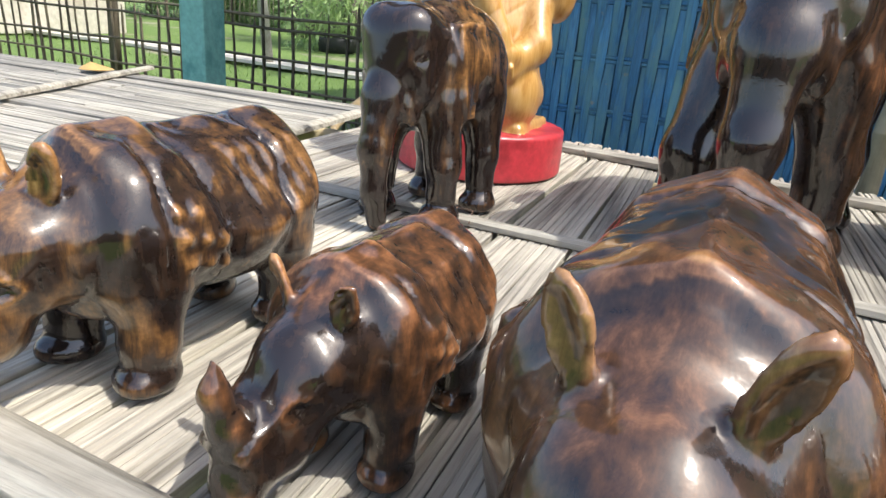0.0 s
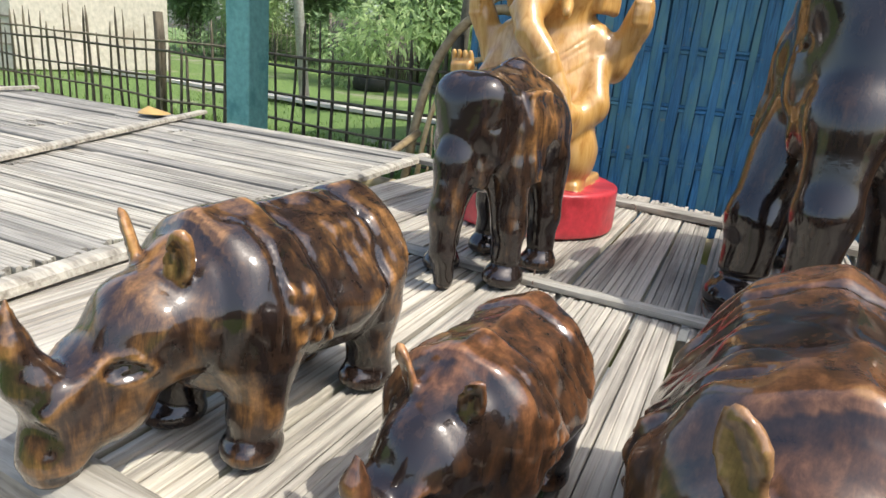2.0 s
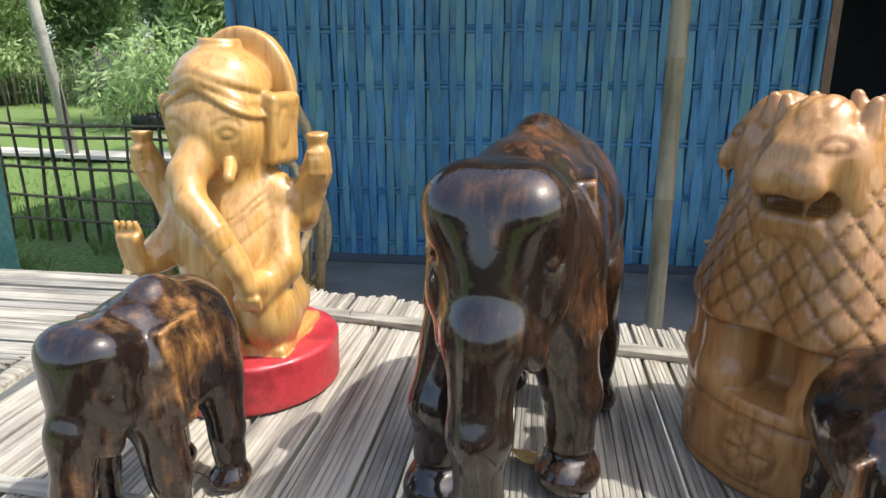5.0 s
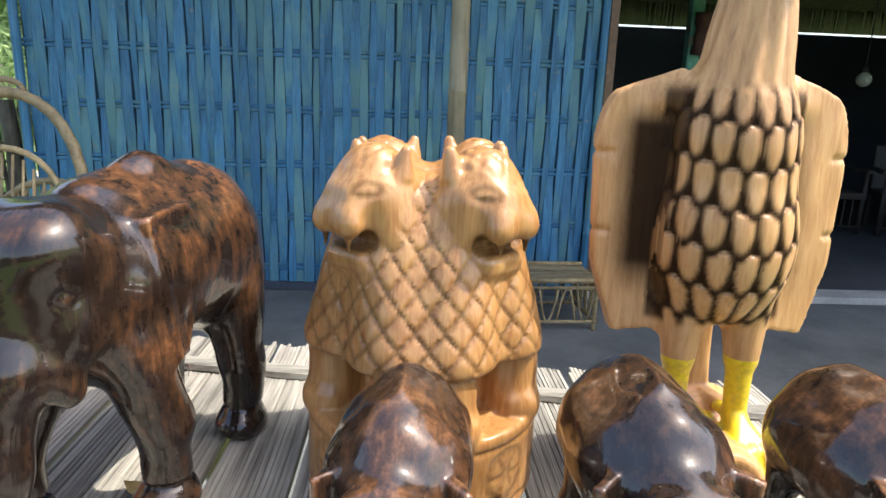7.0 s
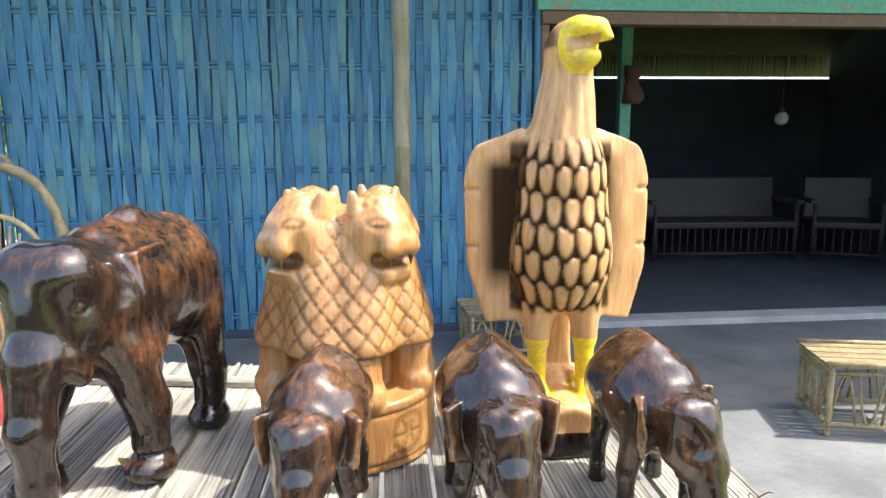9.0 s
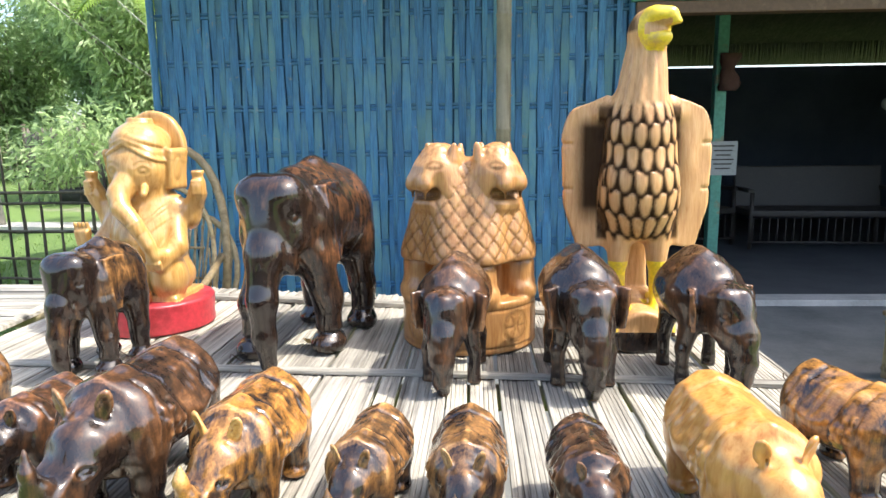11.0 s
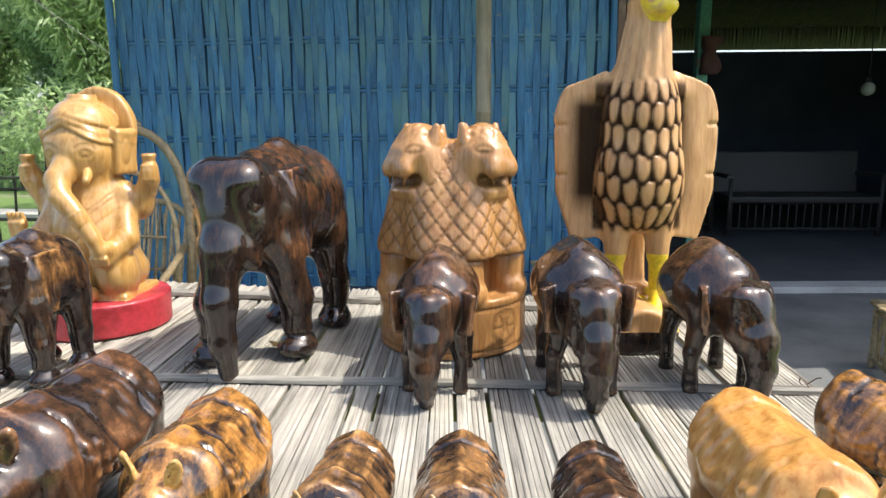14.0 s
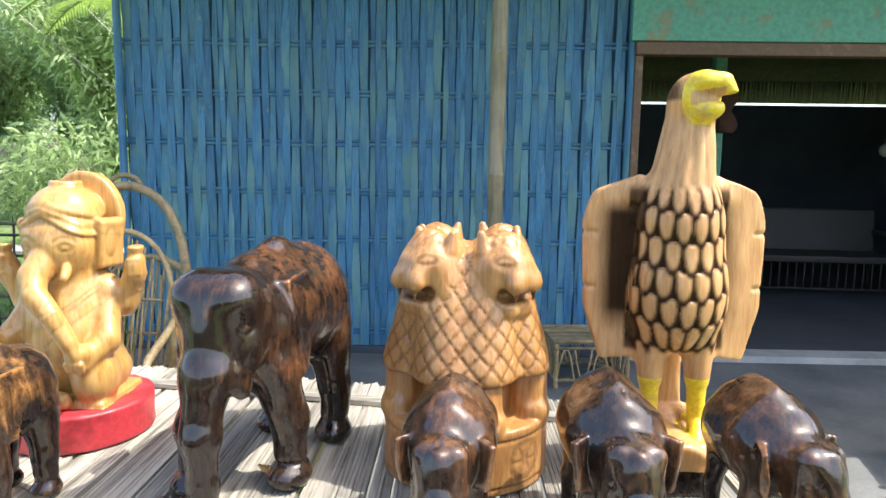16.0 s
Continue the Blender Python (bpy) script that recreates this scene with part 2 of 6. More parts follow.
        pos, num, burn = np.zeros((len(cells), 3)), np.zeros(len(cells)), np.zeros(len(cells))
        for c in corners:
            burn += self.burn[tuple((cells + c).T)] / 8
            for ax in range(3):
                if c[ax]:
                    continue
                e = list(c)
                e[ax] = 1
                a, b = d[tuple((cells + c).T)], d[tuple((cells + e).T)]
                hit = (a < 0) != (b < 0)
                t = np.where(hit, a / np.where(hit, a - b, 1), 0)
                p = np.array(c, float)[None, :].repeat(len(cells), 0)
                p[:, ax] += t
                pos[hit] += p[hit]
                num[hit] += 1
        verts = self.lo + (cells + pos / num[:, None]) * h
        quads = []
        for ax in range(3):
            o1, o2 = [a for a in range(3) if a != ax]
            s0, s1 = [slice(None)] * 3, [slice(None)] * 3
            s0[ax], s1[ax] = slice(None, -1), slice(1, None)
            a, b = ins[tuple(s0)], ins[tuple(s1)]
            e = np.argwhere(a != b)
            ok = np.all((e[:, [o1, o2]] > 0) & (e[:, [o1, o2]] < np.array(d.shape)[[o1, o2]] - 1), axis=1)
            e = e[ok]
            q = []
            for u, w in ((1, 1), (0, 1), (0, 0), (1, 0)):
                f = e.copy()
                f[:, o1] -= u
                f[:, o2] -= w
                q.append(idx[tuple(f.T)])
            q = np.stack(q, 1)
            flip = a[tuple(e.T)] == (ax == 1)
            q[flip] = q[flip][:, ::-1]
            quads.append(q)
        return verts, np.concatenate(quads), burn


def skin_object(name, block, mats, which=None, wear=0.0):
    """One mesh from a block. which(points) gives a material number for each face."""
    v, q, burn = block.skin(wear)
    me = bpy.data.meshes.new(name)
    me.vertices.add(len(v))
    me.vertices.foreach_set("co", v.astype(np.float32).ravel())
    me.loops.add(len(q) * 4)
    me.loops.foreach_set("vertex_index", q.astype(np.int32).ravel())
    me.polygons.add(len(q))
    me.polygons.foreach_set("loop_start", np.arange(0, len(q) * 4, 4, dtype=np.int32))
    me.update(calc_edges=True)
    me.attributes.new("burn", "FLOAT", "POINT").data.foreach_set("value", burn.astype(np.float32))
    for m in mats:
        me.materials.append(m)
    if which:
        me.polygons.foreach_set("material_index", which(v[q].mean(1)).astype(np.int32))
    me.polygons.foreach_set("use_smooth", np.ones(len(q), bool))
    return new(name, me)


def gauss(a, w):
    return np.exp(-(a / w) ** 2)


# ---- carved animals; each faces -y, its feet on z = 0 ----
def carve_elephant(name, h, mat, style="big", step=0.004, long=0.0, yaw=0.0, stride=(0, 0, 0, 0)):
    """h: height of the back. style 'big': smooth with hanging ears; 'lean': ridged back, framed ears.
    yaw: degrees the head swings to the animal's left; stride: forward steps of the legs (right fore, left fore, right hind, left hind)."""
    big = style == "big"
    L = long or (1.0 if big else 0.85)
    b = Block((-0.42 * h, -0.86 * h, -0.02 * h), (0.42 * h, 0.74 * h, 1.06 * h), step)
    S = lambda x, y, z: (x * h, y * h * L, z * h)
    R = lambda x, y, z: (x * h, y * h * L, z * h)
    Z = lambda x, y, z: (x * h, y * h, z * h)
    K = h * 0.12
    a = radians(yaw)
    ca, sa = math.cos(a), math.sin(a)
    ny = -0.22 * L

    def H(x, y, z):
        dy = (y + 0.22) * (0.6 + 0.4 * L)
        return ((x * ca - dy * sa) * h, (ny + x * sa + dy * ca) * h, z * h)
    # barrel, shoulders and rump under a sloping spine
    if big:
        b.ball(S(0, 0.15, 0.70), R(0.235, 0.42, 0.265), k=K)
        b.ball(S(0, 0.40, 0.645), R(0.205, 0.20, 0.285), k=K)
        b.ball(S(0, -0.13, 0.665), R(0.215, 0.23, 0.265), k=K)
        b.bone(S(0, -0.12, 0.905), S(0, 0.10, 0.955), 0.04 * h, 0.03 * h, k=K)
        b.bone(S(0, 0.10, 0.955), S(0, 0.46, 0.835), 0.03 * h, 0.05 * h, k=K)
        b.ball(S(0, 0.08, 0.978), Z(0.035, 0.06, 0.018), k=0.02 * h)
    else:
        b.ball(S(0, 0.14, 0.66), R(0.305, 0.44, 0.255), k=K)
        b.ball(S(0, 0.38, 0.63), R(0.26, 0.22, 0.26), k=K)
        b.ball(S(0, -0.10, 0.65), R(0.27, 0.24, 0.25), k=K)
        for p, q in (((0, -0.16, 0.86), (0, 0.12, 0.985)), ((0, 0.12, 0.985), (0, 0.50, 0.80))):
            b.bone(S(*p), S(*q), 0.012 * h, 0.012 * h, k=0.24 * h)
        for s in (-1, 1):
            b.cut(0.862 * h - (s * 0.52 * b.x + 0.854 * b.z), 0.012 * h)
    # skull, brow bosses, face, cheeks and trunk
    hz, hy = (0.045, 0.055) if big else (-0.10, 0.0)
    b.bone(H(0, -0.20, 0.68 + hz), H(0, -0.36 + hy, 0.73 + hz), 0.175 * h, 0.155 * h, k=K)
    b.ball(H(0, -0.41 + hy, 0.735 + hz), Z(0.158, 0.140, 0.150), (0, 0, yaw), k=K * 0.5)
    if big:
        for s in (-1, 1):
            b.ball(H(s * 0.078, -0.392, 0.862), Z(0.090, 0.100, 0.078), (0, 0, yaw), k=K * 0.55)
        b.bone(H(0, -0.375, 0.78), H(0, -0.480, 0.56), 0.124 * h, 0.090 * h, k=K * 0.7)
        b.chain([H(0, -0.485, 0.58), H(0, -0.540, 0.36), H(0, -0.535, 0.17), H(0, -0.505, 0.035)],
                [0.092 * h, 0.068 * h, 0.054 * h, 0.044 * h], k=K * 0.3)
    else:
        for s in (-1, 1):
            b.ball(H(s * 0.080, -0.45, 0.715), Z(0.085, 0.075, 0.070), (0, 0, yaw), k=K * 0.3)
        b.bone(H(0, -0.44, 0.62), H(0, -0.535, 0.42), 0.135 * h, 0.112 * h, k=K * 0.4)
        b.chain([H(0, -0.52, 0.46), H(0, -0.565, 0.28), H(0, -0.55, 0.13), H(0, -0.52, 0.035)],
                [0.112 * h, 0.090 * h, 0.070 * h, 0.054 * h], k=K * 0.35)
        b.bone(H(0, -0.525, 0.74), H(0, -0.575, 0.45), 0.02 * h, 0.02 * h, k=0.06 * h)
    for s in (-1, 1):
        b.ball(H(s * 0.098, -0.47 + hy, 0.50 + hz * 0.8), Z(0.038, 0.055, 0.075), (14, 0, yaw), k=K * 0.3)
        b.ball(H(s * 0.128, -0.42 + hy, 0.60 + hz), Z(0.045, 0.075, 0.085), (0, 0, yaw), k=K * 0.4)
        # eye
        c = H(s * 0.140, -0.495 + hy, 0.700 + hz)
        r = np.sqrt((b.x - c[0]) ** 2 + (b.y - c[1]) ** 2 + ((b.z - c[2]) * 1.4) ** 2) / h
        b.engrave(gauss(r - 0.026, 0.007), 0.006 * h, 0.1)
        b.engrave(gauss(r, 0.016), -0.005 * h, -0.25)
    # ears: slabs that hang from the side of the head, fanned with folds inside a raised rim
    if big:
        hv, wt, wb, spin, ec = 0.205, 0.125, 0.030, 4, (0.208, -0.130, 0.690)
    else:
        hv, wt, wb, spin, ec = 0.150, 0.088, 0.056, 46, (0.232, -0.270, 0.600)
    for s in (-1, 1):
        n, u, v = [q / h for q in b.local(H(s * ec[0], ec[1], ec[2]), (0, s * (-7 if big else 4), yaw + s * spin))]
        half = wb + (wt - wb) * np.clip((v + hv) / (2 * hv), 0, 1) ** 0.8
        lean_u = u - (0.05 * (v + hv) / (2 * hv) if big else 0.0)
        edge = np.maximum(np.abs(lean_u) - half, np.abs(v) - hv + 2.2 * np.clip(np.abs(lean_u) - 0.4 * half, 0, 1) ** 2)
        slab_d = np.maximum(np.abs(n) - 0.022, edge * 0.85) * h
        inside = np.clip(-edge / 0.02, 0, 1)
        out_face = np.clip(s * n / 0.02, 0, 1)
        ang = np.arctan2(v - hv, lean_u + wt)
        fold = gauss(np.sin(ang * 8.5), 0.32) if big else gauss(np.abs(edge + 0.03), 0.02)
        slab_d = slab_d + (fold * 0.016 + np.clip((-edge - 0.016) / 0.02, 0, 1) * 0.008) * out_face * inside * h
        b.burn = np.maximum(b.burn, np.where(slab_d < 0.01 * h, fold * inside * out_face * 0.5, 0))
        b.add(slab_d, 0.016 * h)
    # legs
    if big:
        r0, r1, fx = 0.112, 0.076, 0.165
    else:
        r0, r1, fx = 0.098, 0.052, 0.185
    for k, (s, y0, y1) in enumerate(((-1, -0.19, -0.20), (1, -0.19, -0.20), (-1, 0.37, 0.39), (1, 0.37, 0.39))):
        y1 -= stride[k]
        rk = r0 * (1.0 if k < 2 else 1.12)
        b.chain([S(s * 0.12, y0, 0.55), S(s * fx, y1, 0.27), S(s * fx, y1, 0.09)], [rk * h, r1 * h, r1 * 0.92 * h], k=K * 0.3)
        if big:
            b.ball(S(s * fx, y1 - 0.015, 0.04), (r1 * 1.22 * h, r1 * 1.34 * h, 0.062 * h), k=K * 0.2)
            b.engrave(gauss(b.z / h - 0.105, 0.008) * (b.z < 0.2 * h) * (b.y > -0.5 * h * L), 0.004 * h)
        else:
            b.bone(S(s * fx, y1, 0.09), S(s * fx, y1, 0.0), r1 * 0.95 * h, r1 * 1.12 * h, k=K * 0.15)
    b.chain([S(0, 0.58, 0.78), S(0, 0.625, 0.6), S(0, 0.61, 0.34)], [0.03 * h, 0.018 * h, 0.024 * h], k=K * 0.2)
    b.cut(b.z, 0.002)      # flat soles
    # knife facets
    q = np.sin(b.x * 28 / h + 1.1) * np.sin(b.y * 22 / h) * np.sin(b.z * 24 / h)
    b.d = b.d + q * 0.0055 * h
    # legs and forequarters get a darker tone, strongest at the feet
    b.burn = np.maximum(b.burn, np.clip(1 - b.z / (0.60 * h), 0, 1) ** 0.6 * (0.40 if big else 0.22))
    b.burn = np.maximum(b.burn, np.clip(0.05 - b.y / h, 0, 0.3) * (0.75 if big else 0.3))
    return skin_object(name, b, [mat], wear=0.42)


def carve_rhino(name, h, mat, turn=0.0, long=0.80, step=0.0032, wear=0.5):
    """h: height of the back. turn: degrees by which the head swings to the animal's left."""
    b = Block((-0.66 * h, -1.50 * h * long, -0.02 * h), (0.66 * h, 1.06 * h * long, 1.10 * h), step)
    L = long
    S = lambda x, y, z: (x * h, y * h * L, z * h)
    R = S
    K = 0.12 * h
    y_ = b.y / (h * L)
    z_ = b.z / h
    # barrel with a keeled back
    b.ball(S(0, 0.26, 0.61), R(0.425, 0.58, 0.365), k=K)
    b.ball(S(0, 0.60, 0.595), R(0.35, 0.31, 0.360), k=K)
    b.ball(S(0, -0.26, 0.600), R(0.360, 0.33, 0.355), k=K)
    b.bone(S(0, -0.36, 0.905), S(0, 0.30, 0.965), 0.03 * h, 0.03 * h, k=0.20 * h)
    b.bone(S(0, 0.30, 0.965), S(0, 0.70, 0.86), 0.03 * h, 0.03 * h, k=0.20 * h)
    for s in (-1, 1):
        b.cut(0.895 * h - (s * 0.40 * b.x + 0.917 * b.z), 0.010 * h)
        b.cut(0.650 * h - (s * 0.86 * b.x + 0.51 * b.z), 0.014 * h)
    # armour: shoulder and hip plates stand proud with hard rims
    step_up = lambda v, w=0.012: 1 / (1 + np.exp(np.clip(-v / w, -30, 30)))
    low = step_up(z_ - 0.30 - 0.05 * np.cos(y_ * 5), 0.015)
    front = y_ + 0.50 - 0.16 * (z_ - 0.5)
    back = y_ + 0.00 + 0.20 * (z_ - 0.55)
    hip = y_ - 0.46 - 0.10 * (z_ - 0.5)
    b.engrave(step_up(front) * step_up(-back) * low, -0.026 * h)
    b.engrave(step_up(hip) * low, -0.014 * h)
    mid = y_ + 0.30 - 0.10 * (z_ - 0.5)
    b.engrave(gauss(mid, 0.012) * low * step_up(0.93 - z_), 0.022 * h)
    for v in (back - 0.022, hip + 0.018, front + 0.02):
        b.engrave(gauss(v, 0.016) * low, 0.010 * h, 0.25)
    # ribs before and on the hip
    for i in range(5):
        line = y_ - 0.22 - 0.105 * i + 0.30 * (z_ - 0.72)
        m = gauss(line, 0.026) * np.exp(-((z_ - 0.76) / 0.135) ** 4) * (np.abs(b.x) > 0.17 * h)
        b.engrave(m, 0.013 * h)
    # warts on the shoulder plate
    for s in (-1, 1):
        for i in range(8):
            c = S(s * 0.40, -0.20 + 0.10 * (i % 3) - 0.02 * (i // 3), 0.52 + 0.105 * (i // 3) - 0.02 * (i % 3))
            r = np.sqrt(((b.x - c[0]) * 0.5) ** 2 + (b.y - c[1]) ** 2 + (b.z - c[2]) ** 2) / h
            b.engrave(gauss(r, 0.034), -0.026 * h)
    # head, swung about the neck and held low
    a = radians(turn)
    px, py = 0.0, -0.42

    def H(x, y, z):
        dx, dy = x - px, (y - py) * 0.88 * (0.35 + 0.65 * L) / L
        return (h * (px + dx * math.cos(a) - dy * L * math.sin(a)), h * (L * py + dx * math.sin(a) + dy * L * math.cos(a)), z * h)
    b.bone(H(0, -0.36, 0.615), H(0, -0.62, 0.585), 0.275 * h, 0.225 * h, k=0.06 * h)
    b.engrave(gauss(np.sqrt((b.x - H(0, -0.60, 0.6)[0]) ** 2 + (b.y - H(0, -0.60, 0.6)[1]) ** 2) / h - 0.215, 0.012) * step_up(0.62 - z_), 0.010 * h)
    head = b.bone_d(H(0, -0.66, 0.575), H(0, -1.02, 0.32), 0.190 * h, 0.128 * h)
    head = smooth_min(head, b.box_d(H(0, -0.84, 0.515), (0.128 * h, 0.27 * h, 0.095 * h), (36, 0, turn), 0.025 * h), 0.03 * h)
    head = smooth_min(head, b.ball_d(H(0, -0.84, 0.36), (0.150 * h, 0.20 * h, 0.15 * h), (25, 0, turn)), 0.05 * h)
    head = smooth_min(head, b.ball_d(H(0, -1.08, 0.235), (0.110 * h, 0.110 * h, 0.125 * h), (10, 0, turn)), 0.04 * h)
    b.add(head, 0.03 * h)
    b.chain([H(0, -1.02, 0.40), H(0, -1.13, 0.52), H(0, -1.19, 0.66), H(0, -1.19, 0.80)], [0.105 * h, 0.078 * h, 0.046 * h, 0.014 * h], k=0.04 * h)
    for s in (-1, 1):
        # leaf-shaped ears with a pale hollow
        rot = (12, s * 14, turn + s * 30)
        b.ball(H(s * 0.158, -0.60, 0.870), (0.058 * h, 0.029 * h, 0.122 * h), rot, k=0.012 * h)
        cup = b.ball_d(H(s * 0.163, -0.632, 0.876), (0.042 * h, 0.021 * h, 0.096 * h), rot)
        b.cut(cup, 0.005 * h)
        b.burn = np.where((cup < 0.012 * h) & (z_ > 0.76), -0.45, b.burn)
        # almond eye in a raised lid, nostril
        c = H(s * 0.175, -0.86, 0.53)
        q = b.local(c, (0, 0, turn))
        r = np.sqrt((q[0] * 0.6) ** 2 + (q[1] * 0.75 + q[2] * 0.4) ** 2 + (q[2] * 1.35) ** 2) / h
        b.engrave(gauss(r - 0.062, 0.014), -0.012 * h, -0.5)
        b.engrave(gauss(r - 0.036, 0.012), 0.014 * h, 0.5)
        b.cut(b.ball_d(H(s * 0.105, -1.155, 0.30), (0.024 * h, 0.024 * h, 0.030 * h)), 0.006 * h)
    c0, c1 = H(-0.17, -1.05, 0.20), H(0.17, -1.05, 0.20)
    b.engrave(gauss(b.bone_d(c0, c1, 0, 0) / h, 0.13) * gauss(z_ - 0.195 + 0.10 * (y_ + 1.1), 0.012), 0.012 * h, 0.6)
    # legs
    for s in (-1, 1):
        for y0, y1, r0 in ((-0.26, -0.29, 0.150), (0.56, 0.60, 0.165)):
            x = s * 0.225
            b.chain([S(x, y0, 0.42), S(x, y1, 0.18), S(x, y1, 0.06)], [r0 * h, 0.105 * h, 0.100 * h], k=0.05 * h)
            b.ball(S(x, y1 - 0.03, 0.05), (0.125 * h, 0.135 * h, 0.075 * h), k=0.03 * h)
    b.chain([S(0, 0.88, 0.72), S(0, 0.93, 0.42)], [0.03 * h, 0.02 * h], k=0.02 * h)
    b.cut(b.z, 0.002)
    b.d = b.d + np.sin(b.x / h * 23 + 0.7) * np.sin(b.y / h * 19) * np.sin(b.z / h * 21) * 0.010 * h
    # colour darkens towards the feet and along the head
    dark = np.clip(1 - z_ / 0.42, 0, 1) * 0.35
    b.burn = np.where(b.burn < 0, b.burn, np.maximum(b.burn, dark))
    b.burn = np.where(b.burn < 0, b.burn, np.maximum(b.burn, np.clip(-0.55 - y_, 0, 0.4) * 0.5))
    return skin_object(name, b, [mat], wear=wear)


def carve_lions(name, mats, step=0.0038):
    """Four lions back to back on a drum, after an old column capital."""
    b = Block((-0.225, -0.225, -0.008), (0.225, 0.225, 0.525), step)
    r = np.sqrt(b.x ** 2 + b.y ** 2)
    phi = np.arctan2(b.y, b.x)
    # pillars below the hem, then a tapering body for each lion
    b.add(b.drum_d((0, 0, 0.165), 0.128, 0.052, rnd=0.004), 0)
    face = [radians(-90 + 45 + 90 * i - 3) for i in range(4)]
    for f in face:
        ux, uy = math.cos(f), math.sin(f)
        deg = math.degrees(f) + 90
        P = lambda s, o, z: (ux * o - uy * s, uy * o + ux * s, z)
        for s in (-1, 1):
            b.chain([P(s * 0.066, 0.110, 0.23), P(s * 0.064, 0.116, 0.15), P(s * 0.062, 0.124, 0.135)], [0.040, 0.037, 0.040], k=0.006)
    for f in face:
        ux, uy = math.cos(f), math.sin(f)
        deg = math.degrees(f) + 90
        P = lambda s, o, z: (ux * o - uy * s, uy * o + ux * s, z)
        b.cut(b.box_d(P(0, 0.135, 0.168), (0.024, 0.045, 0.040), (0, 0, deg), 0.012), 0.005)
    body = np.full(b.d.shape, 1.0, np.float32)
    for f in face:
        ux, uy = math.cos(f), math.sin(f)
        P = lambda s, o, z: (ux * o - uy * s, uy * o + ux * s, z)
        for s in (-1, 1):
            body = smooth_min(body, b.bone_d(P(s * 0.048, 0.088, 0.225), P(s * 0.014, 0.068, 0.41), 0.074, 0.060), 0.016)
        body = smooth_min(body, b.bone_d(P(0, 0.086, 0.39), P(0, 0.098, 0.452), 0.056, 0.046), 0.012)
    body = np.maximum(body, 0.212 - b.z)
    b.add(body, 0.002)
    heads = np.full(b.d.shape, 1.0, np.float32)
    # mane hem: everything above is a tapering cloak
    cloak = (b.z > 0.215)
    u, v = phi * 0.125, b.z * 0.66
    lines = np.maximum(gauss(np.abs(((u + v) / 0.030) % 1 - 0.5) - 0.5, 0.060), gauss(np.abs(((u - v) / 0.030) % 1 - 0.5) - 0.5, 0.060))
    mane = np.clip((b.z - 0.215) / 0.01, 0, 1) * np.clip((r - 0.055) / 0.02, 0, 1)
    keep_burn = b.burn.copy()
    b.engrave(lines * mane, 0.0040, 0.85)
    b.engrave(gauss(b.z - 0.213, 0.004) * (r > 0.09), 0.003, 0.4)
    for f in face:
        ux, uy = math.cos(f), math.sin(f)
        deg = math.degrees(f) + 90
        P = lambda s, o, z: (ux * (o - 0.002) - uy * s, uy * (o - 0.002) + ux * s, z + 0.002)
        e = b.ball_d(P(0, 0.100, 0.426), (0.064, 0.056, 0.053), (0, 0, deg))
        e = smooth_min(e, b.box_d(P(0, 0.124, 0.446), (0.034, 0.040, 0.020), (40, 0, deg), 0.014), 0.014)
        e = smooth_min(e, b.box_d(P(0, 0.138, 0.407), (0.040, 0.032, 0.023), (8, 0, deg), 0.016), 0.012)
        e = smooth_min(e, b.box_d(P(0, 0.116, 0.352), (0.038, 0.036, 0.015), (10, 0, deg), 0.011), 0.012)
        for s in (-1, 1):
            e = smooth_min(e, b.ball_d(P(s * 0.021, 0.160, 0.399), (0.022, 0.014, 0.018), (0, 0, deg)), 0.007)
            e = smooth_min(e, b.ball_d(P(s * 0.046, 0.104, 0.392), (0.020, 0.030, 0.034), (0, 0, deg)), 0.014)
            e = smooth_min(e, b.bone_d(P(s * 0.043, 0.092, 0.458), P(s * 0.050, 0.090, 0.488), 0.019, 0.008), 0.005)
        heads = np.minimum(heads, e)
        near = np.exp(-np.clip(e, 0, 1) / 0.012)
        b.burn *= 1 - near
        b.add(e, 0.008)
        mouth = smooth_min(b.bone_d(P(-0.036, 0.140, 0.377), P(0.036, 0.140, 0.377), 0.0135, 0.0135), b.box_d(P(0, 0.175, 0.375), (0.026, 0.030, 0.007), (4, 0, deg), 0.003), 0.008)
        b.burn = np.maximum(b.burn, np.exp(-np.clip(mouth + 0.001, 0, 1) / 0.003) * 0.75)
        b.cut(mouth, 0.004)
        for s in (-1, 1):
            b.bone(P(s * 0.024, 0.158, 0.392), P(s * 0.024, 0.159, 0.364), 0.0065, 0.0022, k=0.002)
            c = P(s * 0.040, 0.147, 0.441)
            q = b.local(c, (0, 0, deg))
            rr = np.sqrt((q[0] * 0.7) ** 2 + (q[1] * 0.45) ** 2 + (q[2] * 1.25) ** 2)
            b.engrave(gauss(rr - 0.0100, 0.0026), 0.0026, 0.6)
            c = P(s * 0.046, 0.116, 0.479)
            b.cut(b.ball_d(P(s * 0.047, 0.112, 0.476), (0.008, 0.010, 0.013), (0, s * 14, deg)), 0.003)
            for i in range(4):
                a1, a2 = P(s * (0.050 + 0.004 * i), 0.112 - 0.012 * i, 0.405), P(s * (0.055 + 0.004 * i), 0.100 - 0.012 * i, 0.378)
                b.engrave(gauss(b.bone_d(a1, a2, 0, 0), 0.0032), 0.003, 0.4)
        c = P(0, 0.184, 0.405)
        b.engrave(gauss(np.sqrt((b.x - c[0]) ** 2 + (b.y - c[1]) ** 2 + (b.z - c[2]) ** 2), 0.010), 0.0, 0.22)
    # drum with wheels cut into its side
    b.add(b.drum_d((0, 0, 0.062), 0.170, 0.064, rnd=0.006), 0.003)
